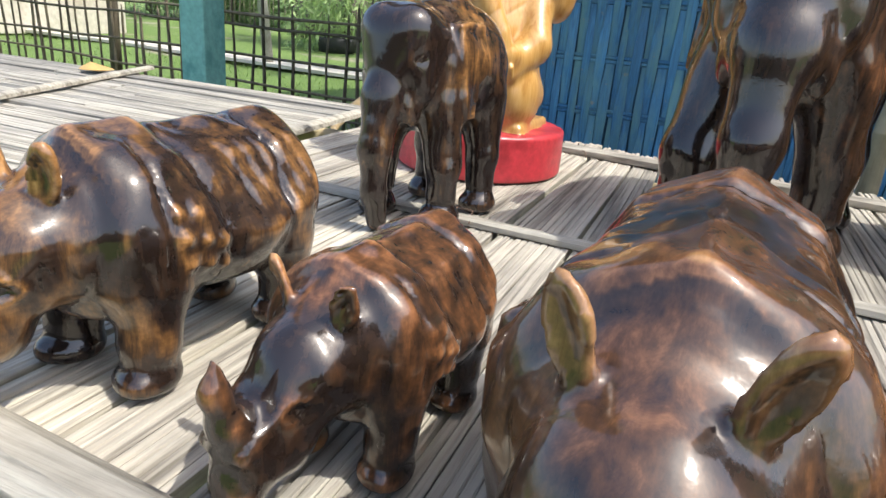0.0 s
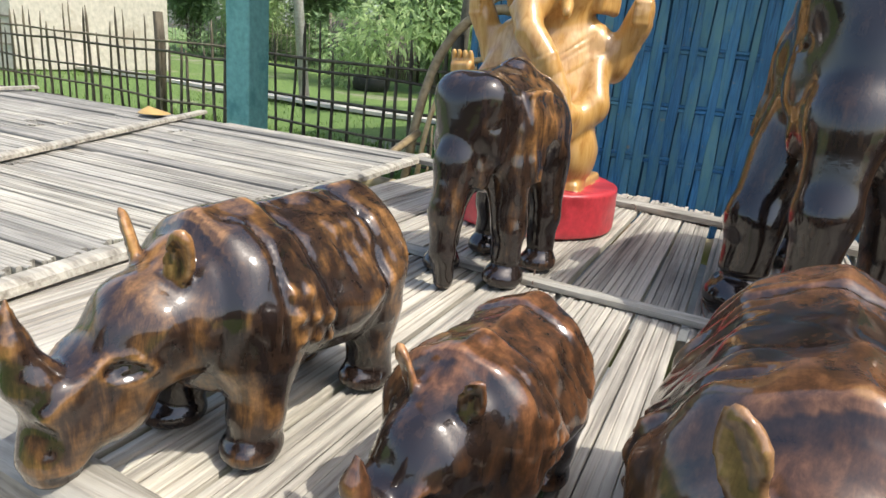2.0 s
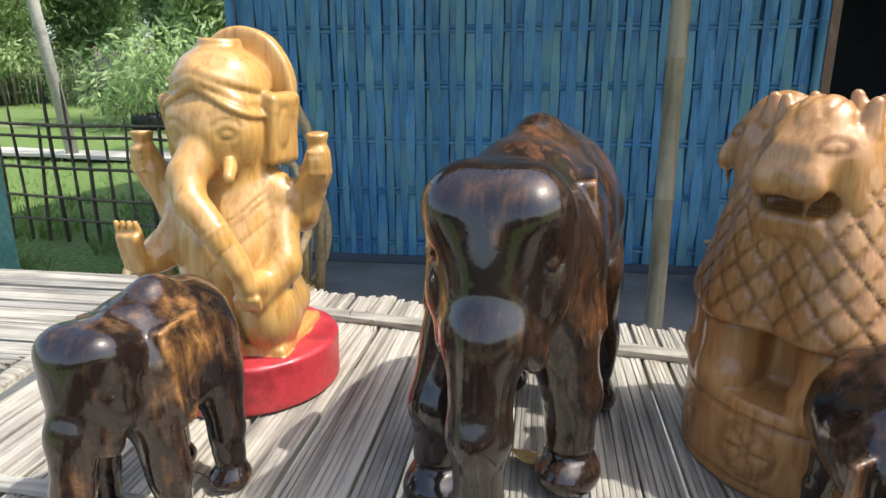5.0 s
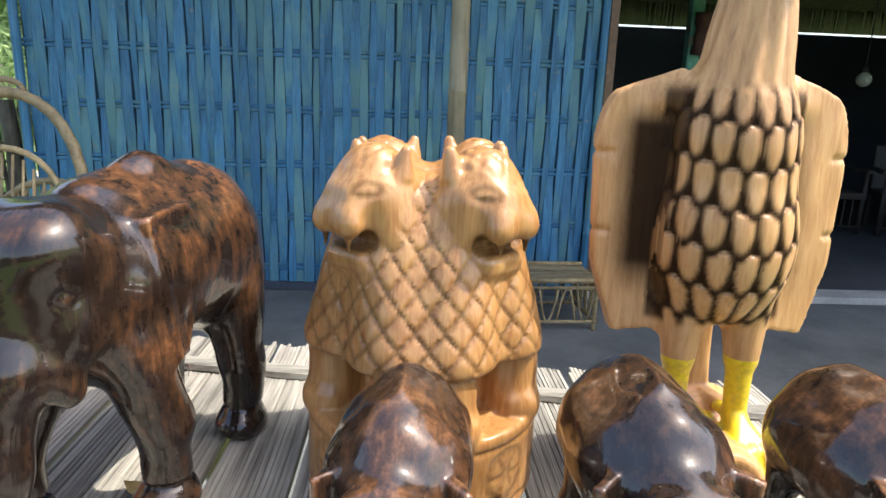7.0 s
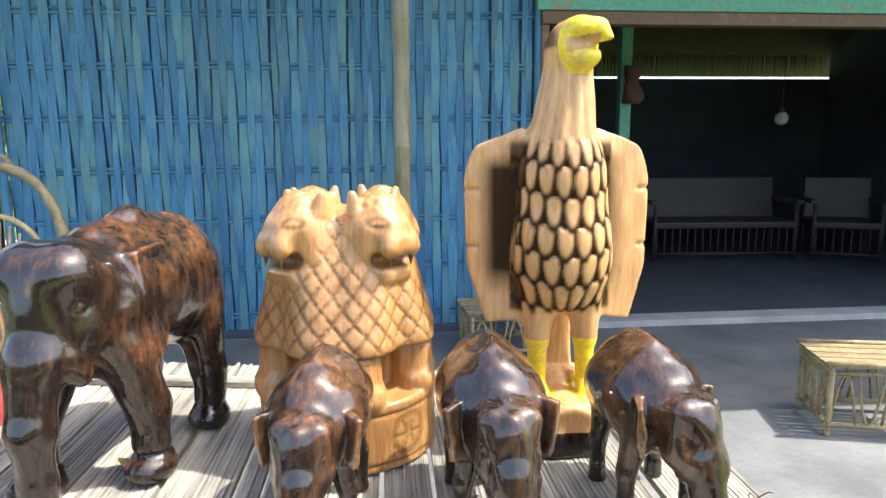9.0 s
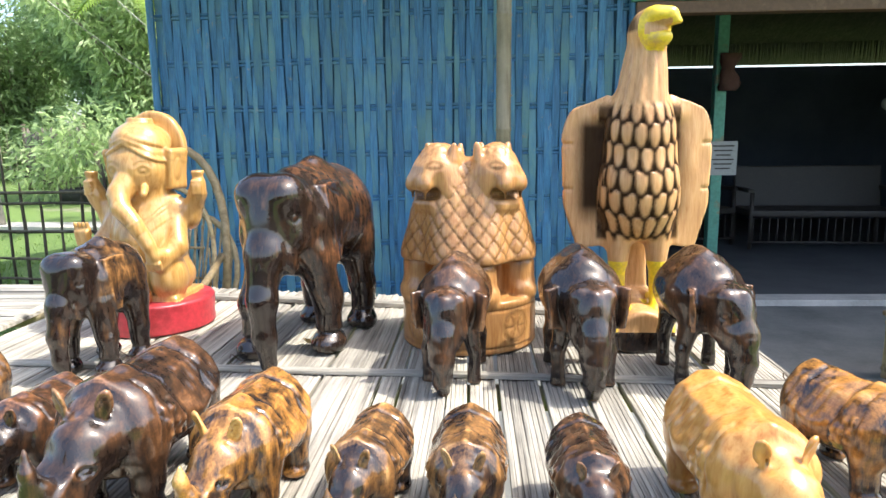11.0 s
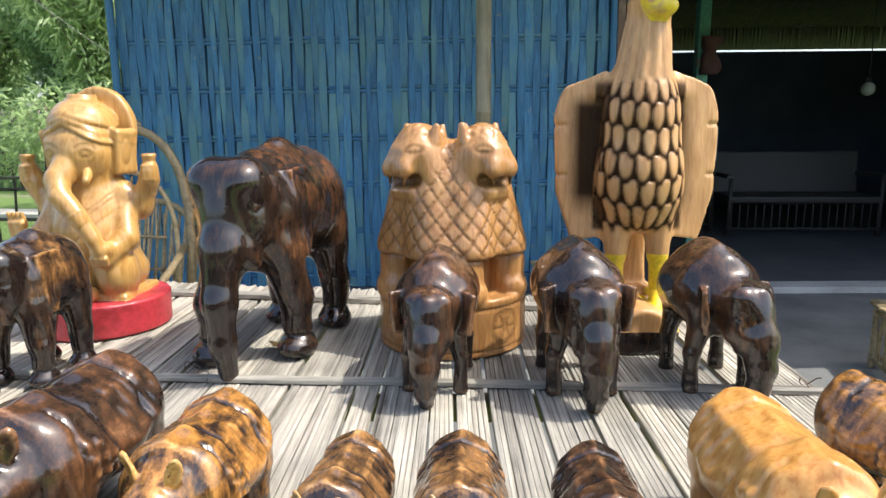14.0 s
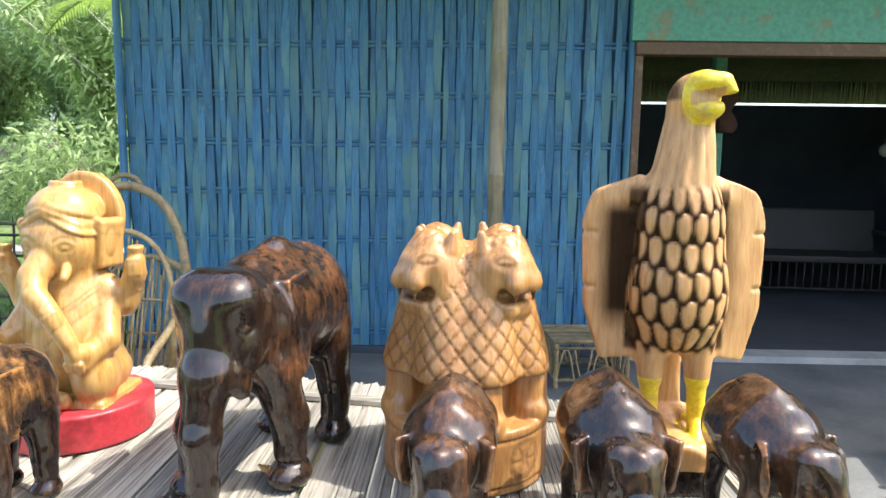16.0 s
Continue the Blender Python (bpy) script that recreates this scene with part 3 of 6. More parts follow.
    band = (b.z < 0.125) & (r > 0.13)
    b.engrave(gauss(b.z - 0.106, 0.0022) * band, 0.003, 0.5)
    b.engrave(gauss(b.z - 0.014, 0.0022) * band, 0.003, 0.5)
    for f in [radians(-90 - 3 + 90 * i) for i in range(4)] + [radians(-45 - 3 + 90 * i) for i in range(4)]:
        q = (np.angle(np.exp(1j * (phi - f))) * 0.166).astype(np.float32)
        z = b.z - 0.06
        rr, an = np.sqrt(q ** 2 + z ** 2), np.arctan2(z, q)
        ring = np.maximum(gauss(rr - 0.038, 0.0022), gauss(rr - 0.032, 0.0018))
        spoke = gauss(np.sin(an * 3) * rr / 3, 0.0016) * (rr < 0.031) * (rr > 0.006)
        b.engrave(np.maximum(ring, np.maximum(spoke, gauss(rr - 0.006, 0.002))) * band, 0.0026, 0.45)
    b.d = b.d + np.sin(b.x * 70) * np.sin(b.y * 66 + 1) * np.sin(b.z * 60) * 0.0012
    b.cut(b.z, 0.001)
    return skin_object(name, b, mats)


def carve_eagle(name, mats, step=0.0038):
    """Standing eagle with hanging wings, on a rounded log. mats: wood, yellow paint, burnt wood."""
    b = Block((-0.20, -0.19, -0.008), (0.20, 0.20, 0.83), step)
    b.ball((0, 0.0, 0.43), (0.083, 0.078, 0.155), k=0.02)
    b.ball((0, 0.0, 0.355), (0.090, 0.076, 0.100), k=0.05)
    b.ball((0, 0.0, 0.53), (0.072, 0.066, 0.08), k=0.04)
    phi = np.arctan2(b.x, -b.y)
    row_h = 0.054
    v = (b.z - 0.272 + 0.010 * np.cos(phi * 2.0)) / row_h
    row = np.floor(v)

    def plume(r):
        u = phi * 0.085 / 0.034 + 0.5 * (r % 2) + 0.10 * np.sin(r * 2.3)
        return (np.abs((u % 1) - 0.5) / 0.50) ** 2.2 + (np.abs(v - r - 0.80) / 0.98) ** 2.2
    over, own = plume(row + 1), plume(row)
    cell = np.where(over < 1, over, own)
    feather = np.clip(1.2 - cell, 0, 1) ** 0.5 + np.where(over < 1, 0.25, 0.0)
    zone = np.clip((b.z - 0.255) / 0.008, 0, 1) * np.clip((0.59 - b.z) / 0.015, 0, 1) * (np.abs(phi) < 2.1)
    near = np.sqrt(b.x ** 2 + b.y ** 2) < 0.100
    zone = zone * near
    b.engrave(feather * zone, -0.0055)
    b.burn = np.maximum(b.burn, np.clip((cell - 0.42) / 0.20, 0, 1) * zone * 0.96)
    # flanks of the body are coloured darker than its front
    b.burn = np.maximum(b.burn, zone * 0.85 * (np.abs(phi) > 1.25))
    # neck with long carved hackles
    nk = b.bone_d((0, 0.0, 0.57), (0.008, 0.0, 0.735), 0.066, 0.043)
    ang = np.arctan2(b.x, -b.y)
    nk = nk + (0.5 + 0.5 * np.cos(ang * 13 + np.sin(b.z * 25) * 0.6)) * 0.0035
    nburn = (np.cos(ang * 13 + np.sin(b.z * 25) * 0.6) > 0.9) * 0.22 * ((b.z > 0.58) & (b.z < 0.72))
    b.burn = np.maximum(b.burn, np.where(nk < 0.01, nburn, 0))
    b.add(nk, 0.012)
    # head looks to its left; open hooked beak
    b.ball((0.012, -0.012, 0.752), (0.047, 0.05, 0.047), k=0.02)
    # upper head is darker on the eagle's right
    b.burn = np.maximum(b.burn, np.clip(-(b.x + 0.018) / 0.012, 0, 1) * (b.z > 0.745) * 0.8)
    up = smooth_min(b.ball_d((0.022, -0.042, 0.775), (0.037, 0.032, 0.025), (0, 12, -34)), b.bone_d((0.046, -0.058, 0.776), (0.060, -0.068, 0.756), 0.019, 0.010), 0.012)
    low = b.ball_d((0.022, -0.040, 0.727), (0.033, 0.030, 0.022), (0, -10, -34))
    b.add(up, 0.008)
    b.add(low, 0.008)
    b.cut(b.box_d((0.060, -0.062, 0.750), (0.024, 0.06, 0.0050), (0, -8, -34), 0.001), 0.002)
    b.engrave(gauss(b.ball_d((0.014, -0.074, 0.756), (0.026, 0.012, 0.011), (0, 0, -10)), 0.004), 0.004, 0.35)
    # wings: thick slabs hung from the shoulders
    for s in (-1, 1):
        w = b.box_d((s * 0.122, 0.022, 0.395), (0.058, 0.016, 0.215), (-3, s * 2.5, s * 10), 0.012)
        q = np.clip(np.abs(b.x) - 0.06, 0, 1)
        trim = (b.z - 0.610) + q * 0.36 + np.clip(q - 0.092, 0, 1) ** 2 * 60
        low_cut = (0.232 + np.clip(0.15 - np.abs(b.x), -1, 1) * 0.15 - b.z)
        w = np.maximum(np.maximum(np.maximum(w, trim), low_cut), np.abs(b.x) - 0.183 + np.clip(0.36 - b.z, 0, 1) * 0.32)
        # wings darken beside the body, more on the eagle's right wing
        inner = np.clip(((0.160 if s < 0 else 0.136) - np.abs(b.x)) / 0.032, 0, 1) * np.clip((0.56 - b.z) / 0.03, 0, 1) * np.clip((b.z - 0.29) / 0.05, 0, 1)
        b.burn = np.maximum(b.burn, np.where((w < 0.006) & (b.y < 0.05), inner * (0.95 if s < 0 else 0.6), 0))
        notch = gauss((b.z * 1.0) % 0.11 - 0.05, 0.004) * (np.abs(b.x) > 0.155)
        b.add(w + notch * 0.004, 0.006)
    for s in (-1, 1):
        b.bone((s * 0.045, 0.012, 0.575), (s * 0.095, 0.030, 0.562), 0.034, 0.018, k=0.02)
    # thighs, legs and toes
    for s in (-1, 1):
        b.chain([(s * 0.046, -0.012, 0.275), (s * 0.047, -0.02, 0.205)], [0.034, 0.024], k=0.02)
        b.chain([(s * 0.047, -0.02, 0.22), (s * 0.047, -0.025, 0.098)], [0.020, 0.016], k=0.008)
        for dx in (-0.018, 0.0, 0.02):
            b.chain([(s * 0.047, -0.03, 0.115), (s * 0.047 + dx, -0.085, 0.085), (s * 0.047 + dx, -0.112, 0.045)], [0.013, 0.011, 0.006], k=0.006)
        b.chain([(s * 0.047, -0.02, 0.11), (s * 0.03, 0.045, 0.115)], [0.012, 0.006], k=0.006)
    b.box((0.01, 0.075, 0.20), (0.036, 0.012, 0.12), (-6, 0, 0), 0.008, k=0.01)
    b.add(b.drum_d((0, 0.0, 0.042), 0.060, 0.115, (90, 0, 0), 0.012), 0.01)
    b.ball((0, 0.070, 0.050), (0.125, 0.080, 0.075), k=0.01)
    b.box((0, 0.0, 0.03), (0.058, 0.112, 0.034), (0, 0, 0), 0.008, k=0.004)
    b.cut(b.z, 0.001)
    b.d = b.d + np.sin(b.x * 90) * np.sin(b.y * 80) * np.sin(b.z * 45) * 0.001

    def which(p):
        x, y, z = p.T
        out = np.zeros(len(p), int)
        beak = (z > 0.70) & ((x - 0.026) ** 2 / 0.052 ** 2 + (y + 0.055) ** 2 / 0.045 ** 2 + (z - 0.752) ** 2 / 0.062 ** 2 < 1) & (y < -0.012)
        leg = (z < 0.205) & (z > 0.095) & (np.abs(np.abs(x) - 0.047) < 0.03) & (np.abs(y + 0.02) < 0.03)
        toe = (z < 0.13) & (z > 0.050) & (np.abs(np.abs(x) - 0.047) < 0.032) & (y < -0.02) & (x * x + (z - 0.042) ** 2 > 0.064 ** 2)
        mouth = (np.abs(z - 0.752 - (x - 0.02) * 0.15) < 0.012) & (x < 0.046) & (x > -0.012) & (y < -0.03)
        out[(beak & ~mouth) | leg | toe] = 1
        out[(z < 0.052) & ~toe] = 2
        return out
    return skin_object(name, b, mats, which)


def carve_seated(name, mats, step=0.0036):
    """Seated elephant-headed temple figure with raised hands, on a painted round plinth."""
    b = Block((-0.215, -0.20, -0.008), (0.215, 0.20, 0.645), step)
    true = (b.x, b.y, b.z)
    b.x, b.y, b.z = b.x / 0.80, b.y / 0.86, b.z / 0.955      # the figure is slimmer than it is wide
    b.ball((0, -0.005, 0.245), (0.122, 0.112, 0.125), k=0.02)
    b.ball((0, 0.01, 0.345), (0.105, 0.082, 0.09), k=0.05)
    b.ball((0, 0.03, 0.145), (0.13, 0.10, 0.07), k=0.04)
    # folded legs
    b.ball((0.085, -0.055, 0.152), (0.062, 0.068, 0.072), (0, 0, 14), k=0.012)
    b.ball((-0.10, -0.05, 0.128), (0.075, 0.072, 0.046), (0, 0, -14), k=0.012)
    b.bone((-0.06, -0.10, 0.11), (0.03, -0.115, 0.108), 0.028, 0.02, k=0.012)
    b.box((0, 0.0, 0.090), (0.13, 0.105, 0.012), rnd=0.01, k=0.01)
    # head, cap, crown and round crest behind
    b.ball((0, -0.035, 0.455), (0.092, 0.082, 0.085), k=0.03)
    b.box((0, -0.03, 0.475), (0.082, 0.070, 0.042), rnd=0.035, k=0.02)
    b.ball((0, -0.012, 0.53), (0.092, 0.088, 0.062), k=0.008)
    # wound cloth: folds rise to a point over the brow
    for o, k in ((0.0, 1.0), (0.019, 0.8), (0.038, 0.6)):
        fold = b.z - 0.486 - o - (0.046 - 0.3 * o) * (1 - np.abs(b.x + 0.014) / 0.1)
        m = (b.y < 0.03) & (b.z > 0.47)
        b.engrave(gauss(fold, 0.0075) * m, -0.0065 * k)
        b.engrave(gauss(fold + 0.0105, 0.0022) * m, 0.002, 0.55 * k)
    b.add(b.drum_d((0, -0.005, 0.588), 0.040, 0.012, rnd=0.006), 0.008)
    b.add(b.drum_d((0.012, 0.062, 0.515), 0.108, 0.017, (90, 0, 0), 0.008), 0.008)
    for s in (-1, 1):
        b.box((s * 0.108, 0.0, 0.458), (0.018, 0.040, 0.058), (0, s * 7, s * -18), 0.010, k=0.008)
        b.engrave(gauss(b.ball_d((s * 0.125, -0.012, 0.455), (0.02, 0.018, 0.035)), 0.006), 0.003, 0.1)
        q = b.local((s * 0.055, -0.112, 0.455), (0, 0, s * 26))
        b.engrave(gauss(np.sqrt((q[0] * 0.55) ** 2 + (q[2] * 1.1) ** 2 + (q[1] * 0.3) ** 2) - 0.0085, 0.0022), 0.0024, 0.4)
        b.engrave(gauss(np.sqrt((q[0] * 0.5) ** 2 + ((q[2] - 0.012) * 1.2) ** 2 + (q[1] * 0.3) ** 2) - 0.013, 0.002) * (q[2] > 0.008), 0.002, 0.3)
        b.bone((s * 0.05, -0.10, 0.405), (s * 0.058, -0.125, 0.392), 0.014, 0.010, k=0.004)
        # raised forearms with cups
        b.chain([(s * 0.095, 0.0, 0.345), (s * 0.14, 0.012, 0.318), (s * 0.178, 0.0, 0.385), (s * 0.186, -0.005, 0.415)], [0.040, 0.034, 0.027, 0.024], k=0.015)
        b.ball((s * 0.186, -0.008, 0.405), (0.024, 0.026, 0.024), k=0.006)
        for i in range(4):
            b.bone((s * 0.201, -0.022, 0.388 + 0.011 * i), (s * 0.176, -0.032, 0.388 + 0.011 * i), 0.0065, 0.0055, k=0.003)
        b.engrave(gauss(b.bone_d((s * 0.170, 0.005, 0.372), (s * 0.198, 0.002, 0.366), 0.024, 0.024), 0.003), -0.002, 0.15)
        b.bone((s * 0.186, -0.006, 0.42), (s * 0.186, -0.006, 0.447), 0.013, 0.022, k=0.004)
    b.cut(b.drum_d((0.186, -0.006, 0.470), 0.03, 0.018), 0.001)
    b.cut(b.drum_d((-0.186, -0.006, 0.470), 0.03, 0.018), 0.001)
    # trunk sweeps across the chest to a held sweet
    b.chain([(-0.012, -0.088, 0.425), (-0.026, -0.122, 0.392), (-0.008, -0.146, 0.356), (0.040, -0.156, 0.312), (0.074, -0.148, 0.255), (0.086, -0.138, 0.222)],
            [0.040, 0.034, 0.029, 0.025, 0.022, 0.021], k=0.004)
    b.ball((0.084, -0.128, 0.222), (0.033, 0.031, 0.024), k=0.006)
    b.chain([(0.105, -0.02, 0.30), (0.125, -0.06, 0.24), (0.09, -0.115, 0.20)], [0.036, 0.032, 0.026], k=0.012)
    for i in range(4):
        b.bone((0.066 + 0.013 * i, -0.150, 0.203), (0.066 + 0.013 * i, -0.142, 0.188), 0.008, 0.007, k=0.003)
    # open palm at its right knee
    b.chain([(-0.105, -0.01, 0.31), (-0.14, -0.05, 0.25), (-0.16, -0.085, 0.235)], [0.036, 0.03, 0.024], k=0.012)
    b.box((-0.168, -0.105, 0.262), (0.028, 0.011, 0.036), (14, 0, -12), 0.008, k=0.008)
    for i in range(4):
        b.bone((-0.188 + 0.0135 * i, -0.104, 0.285), (-0.190 + 0.0135 * i, -0.112, 0.312), 0.0075, 0.006, k=0.002)
    # necklace, cord and navel
    for rad in (0.0, 0.014):
        nz = b.z - (0.335 - rad) + 0.055 * np.cos(np.clip(b.x / 0.095, -1, 1) * 1.57) - 0.03
        b.engrave(gauss(nz, 0.0018) * (b.y < -0.02) * (np.abs(b.x) < 0.1), 0.0022, 0.4)
    cord = b.z - 0.29 - b.x * 0.75
    b.engrave(gauss(cord + 0.05, 0.002) * (b.y < -0.02) * (b.z < 0.34) * (b.z > 0.17), 0.002, 0.35)
    b.engrave(gauss(np.sqrt((b.x + 0.01) ** 2 + (b.z - 0.215) ** 2), 0.009) * (b.y < -0.05), 0.004, 0.6)
    b.d = b.d * 0.84
    b.x, b.y, b.z = true
    b.add(b.drum_d((0, 0.005, 0.040), 0.155, 0.042, rnd=0.008), 0.0)
    b.cut(b.z, 0.001)
    b.d = b.d + np.sin(b.x * 75) * np.sin(b.y * 70) * np.sin(b.z * 62) * 0.0012
    return skin_object(name, b, mats, lambda p: (p[:, 2] < 0.0835).astype(int))

# ---- mesh helpers ----
def mesh_of(name, verts, faces, mats, smooth=False):
    me = bpy.data.meshes.new(name)
    me.from_pydata([tuple(v) for v in verts], [], faces)
    for m in mats if isinstance(mats, (list, tuple)) else [mats]:
        me.materials.append(m)
    if smooth:
        me.polygons.foreach_set("use_smooth", np.ones(len(me.polygons), bool))
    me.update()
    return me


def part(name, me, parent=None, m=None, label=""):
    ob = new(name, me)
    if parent is not None:
        ob.parent = parent
    if m is not None:
        ob.matrix_basis = m
    if label:
        ob["label"] = label
    return ob


def thing(name, label, category, group="", at=None, kind=""):
    ob = new(name)
    ob.empty_display_size = 0.1
    if at is not None:
        ob.matrix_basis = at
    return tagged(ob, label, category, group, kind)


def box_mesh(name, size, mat, bevel=0.004):
    bm = bmesh.new()
    bmesh.ops.create_cube(bm, size=1.0)
    bmesh.ops.scale(bm, vec=size, verts=bm.verts)
    if bevel:
        bmesh.ops.bevel(bm, geom=bm.edges[:], offset=bevel, segments=2, profile=0.6, affect="EDGES")
    me = bpy.data.meshes.new(name)
    bm.to_mesh(me)
    bm.free()
    me.materials.append(mat)
    return me


def tube_data(pts, radii, sides=8, closed=False):
    pts = [Vector(p) for p in pts]
    n = len(pts)
    radii = [radii] * n if isinstance(radii, (int, float)) else radii
    verts, faces, up = [], [], None
    for i, p in enumerate(pts):
        a, c = pts[(i - 1) % n if closed else max(0, i - 1)], pts[(i + 1) % n if closed else min(n - 1, i + 1)]
        t = (c - a).normalized()
        if up is None:
            up = t.orthogonal().normalized()
        up = (up - t * up.dot(t)).normalized()
        side = t.cross(up)
        for k in range(sides):
            w = 2 * math.pi * k / sides
            verts.append(p + (up * math.cos(w) + side * math.sin(w)) * radii[i])
    for i in range(n if closed else n - 1):
        j = (i + 1) % n
        for k in range(sides):
            q = (k + 1) % sides
            faces.append((i * sides + k, i * sides + q, j * sides + q, j * sides + k))
    if not closed:
        faces.append(tuple(range(sides))[::-1])
        faces.append(tuple((n - 1) * sides + k for k in range(sides)))
    return verts, faces


def tube(name, pts, radii, mat, sides=8, closed=False):
    return mesh_of(name, *tube_data(pts, radii, sides, closed), mat, True)


def tubes(name, lines, radius, mat, sides=6):
    """Several rods joined into one mesh."""
    V, F = [], []
    for pts in lines:
        v, f = tube_data(pts, radius, sides)
        F += [tuple(i + len(V) for i in q) for q in f]
        V += v
    return mesh_of(name, V, F, mat, True)


def bamboo(name, a, b, r, mat, joints=0.28, sides=12):
    a, b = Vector(a), Vector(b)
    length = (b - a).length
    pts, rad, s = [], [], 0.0
    while s < length:
        for o, f in ((0.0, 1.0), (0.006, 1.09), (0.014, 1.09), (0.022, 1.0)):
            if s + o < length:
                pts.append(a.lerp(b, (s + o) / length))
                rad.append(r * f)
        s += joints * random.uniform(0.9, 1.12)
    pts.append(b)
    rad.append(r * 0.98)
    return tube(name, pts, rad, mat, sides)


# ---- materials of the place ----
def ground_material():
    m, n, l, b = material("grass_and_soil", 0.95)
    v = coords(n, l, shift=False)
    a = noise_tex(n, l, v, 0.55, 6.0, 0.6)
    f = noise_tex(n, l, v, 28.0, 4.0, 0.7)
    grass = ramp(n, l, f, (0.3, (0.045, 0.085, 0.014)), (0.5, (0.10, 0.17, 0.035)), (0.7, (0.20, 0.27, 0.07)))
    soil = ramp(n, l, f, (0.3, (0.16, 0.13, 0.10)), (0.7, (0.38, 0.33, 0.26)))
    l.new(mix(n, l, ramp(n, l, a, (0.56, (0, 0, 0)), (0.68, (1, 1, 1))), grass, soil), b.inputs["Base Color"])
    bump(n, l, b, f, 0.8, 0.02)
    return m


def concrete(name, a, c, scale=2.0, rough=0.8):
    m, n, l, b = material(name, rough)
    v = coords(n, l, shift=False)
    big = noise_tex(n, l, v, scale, 6.0, 0.65)
    fine = noise_tex(n, l, v, 70.0, 4.0, 0.6)
    col = ramp(n, l, big, (0.35, a), (0.65, c))
    l.new(mix(n, l, 0.4, col, ramp(n, l, fine, (0.3, (0.6, 0.6, 0.6)), (0.7, (1, 1, 1))), "MULTIPLY"), b.inputs["Base Color"])
    bump(n, l, b, fine, 0.3, 0.003)
    return m


def blue_strip_material(name, blue, green, bare):
    m, n, l, b = material(name, 0.55, 0.0, 0.12, 0.3)
    oi = n.new("ShaderNodeObjectInfo")
    f = noise_tex(n, l, coords(n, l, (30, 30, 0.7)), 4.0, 5.0, 0.6)
    st = noise_tex(n, l, coords(n, l, (1.5, 1, 0.5)), 2.2, 5.0, 0.7)
    col = mix(n, l, ramp(n, l, f, (0.35, (0, 0, 0)), (0.7, (1, 1, 1))), tuple(c * 0.55 for c in blue), blue)
    col = mix(n, l, ramp(n, l, st, (0.47, (0, 0, 0)), (0.64, (1, 1, 1))), col, green)
    col = mix(n, l, ramp(n, l, noise_tex(n, l, coords(n, l), 16.0, 6.0, 0.7), (0.62, (0, 0, 0)), (0.72, (1, 1, 1))), col, bare)
    tone = ramp(n, l, oi.outputs["Random"], (0.0, (0.68, 0.74, 0.76)), (1.0, (1.15, 1.13, 1.10)))
    l.new(mix(n, l, 1.0, col, tone, "MULTIPLY"), b.inputs["Base Color"])
    bump(n, l, b, f, 0.5, 0.002)
    return m


def leaf_material(name, a, c, through_light=0.4):
    m, n, l, b = material(name, 0.5)
    g = n.new("ShaderNodeNewGeometry")
    l.new(ramp(n, l, g.outputs["Random Per Island"], (0.0, a), (1.0, c)), b.inputs["Base Color"])
    t = n.new("ShaderNodeBsdfTranslucent")
    t.inputs[0].default_value = (*[min(1, (x + y) * 0.9) for x, y in zip(a, c)], 1)
    mx = n.new("ShaderNodeMixShader")
    mx.inputs[0].default_value = through_light
    l.new(b.outputs[0], mx.inputs[1])
    l.new(t.outputs[0], mx.inputs[2])
    l.new(mx.outputs[0], n["Material Output"].inputs["Surface"])
    return m


M_GROUND = ground_material()
M_FLOOR = concrete("worn_concrete", (0.105, 0.11, 0.105), (0.20, 0.20, 0.188))
M_STEP = concrete("pale_cement_edge", (0.36, 0.35, 0.32), (0.52, 0.50, 0.46), 4.0)
# Room surfaces take low colours, so part of the interior dimness is painted in.
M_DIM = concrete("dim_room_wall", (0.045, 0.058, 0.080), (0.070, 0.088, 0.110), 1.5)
M_DIM_FLOOR = concrete("dimmed_room_floor", (0.060, 0.063, 0.068), (0.095, 0.097, 0.102), 1.5)
M_BLUE = blue_strip_material("blue_painted_bamboo", (0.065, 0.245, 0.44), (0.125, 0.27, 0.28), (0.27, 0.26, 0.21))
M_BLUE_WEFT = blue_strip_material("blue_painted_weft", (0.05, 0.22, 0.43), (0.11, 0.25, 0.29), (0.26, 0.24, 0.19))
M_BLUE_BACK = paint("dark_blue_backing", (0.02, 0.075, 0.13), 0.8, 0.0, (0.03, 0.05, 0.06), 0.1, 6)
M_GREEN_BOARD = paint("green_painted_board", (0.12, 0.36, 0.26), 0.6, 0.05, (0.34, 0.20, 0.10), 0.10, 5)
M_GREEN_POST = paint("green_painted_post", (0.19, 0.42, 0.38), 0.7, 0.0, (0.09, 0.26, 0.24), 0.14, 4)
M_LINTEL = paint("brown_frame_wood", (0.16, 0.085, 0.045), 0.6, 0.05, (0.26, 0.16, 0.09), 0.08, 8)
M_THATCH = weathered("thatch", (0.075, 0.066, 0.054), (0.05, 0.043, 0.036), (0.03, 0.026, 0.022), (1, 0.1, 1))
M_HOUSE = paint("pale_mud_wall", (0.50, 0.46, 0.38), 0.9, 0.0, (0.38, 0.33, 0.26), 0.12, 1.5)
# dark brown puts shade into the colour of the added wall behind the camera
M_REFLECTION_WALL = paint("dark_reflection_wall", (0.13, 0.10, 0.07), 0.9, 0.0, (0.09, 0.075, 0.05), 0.12, 1.5)
M_FAR_FENCE = weathered("pale_far_fence", (0.46, 0.40, 0.33), (0.34, 0.29, 0.24), (0.16, 0.13, 0.10), (1, 1, 0.2))
M_PATH = concrete("pale_dirt_path", (0.48, 0.44, 0.37), (0.60, 0.56, 0.48), 1.0)
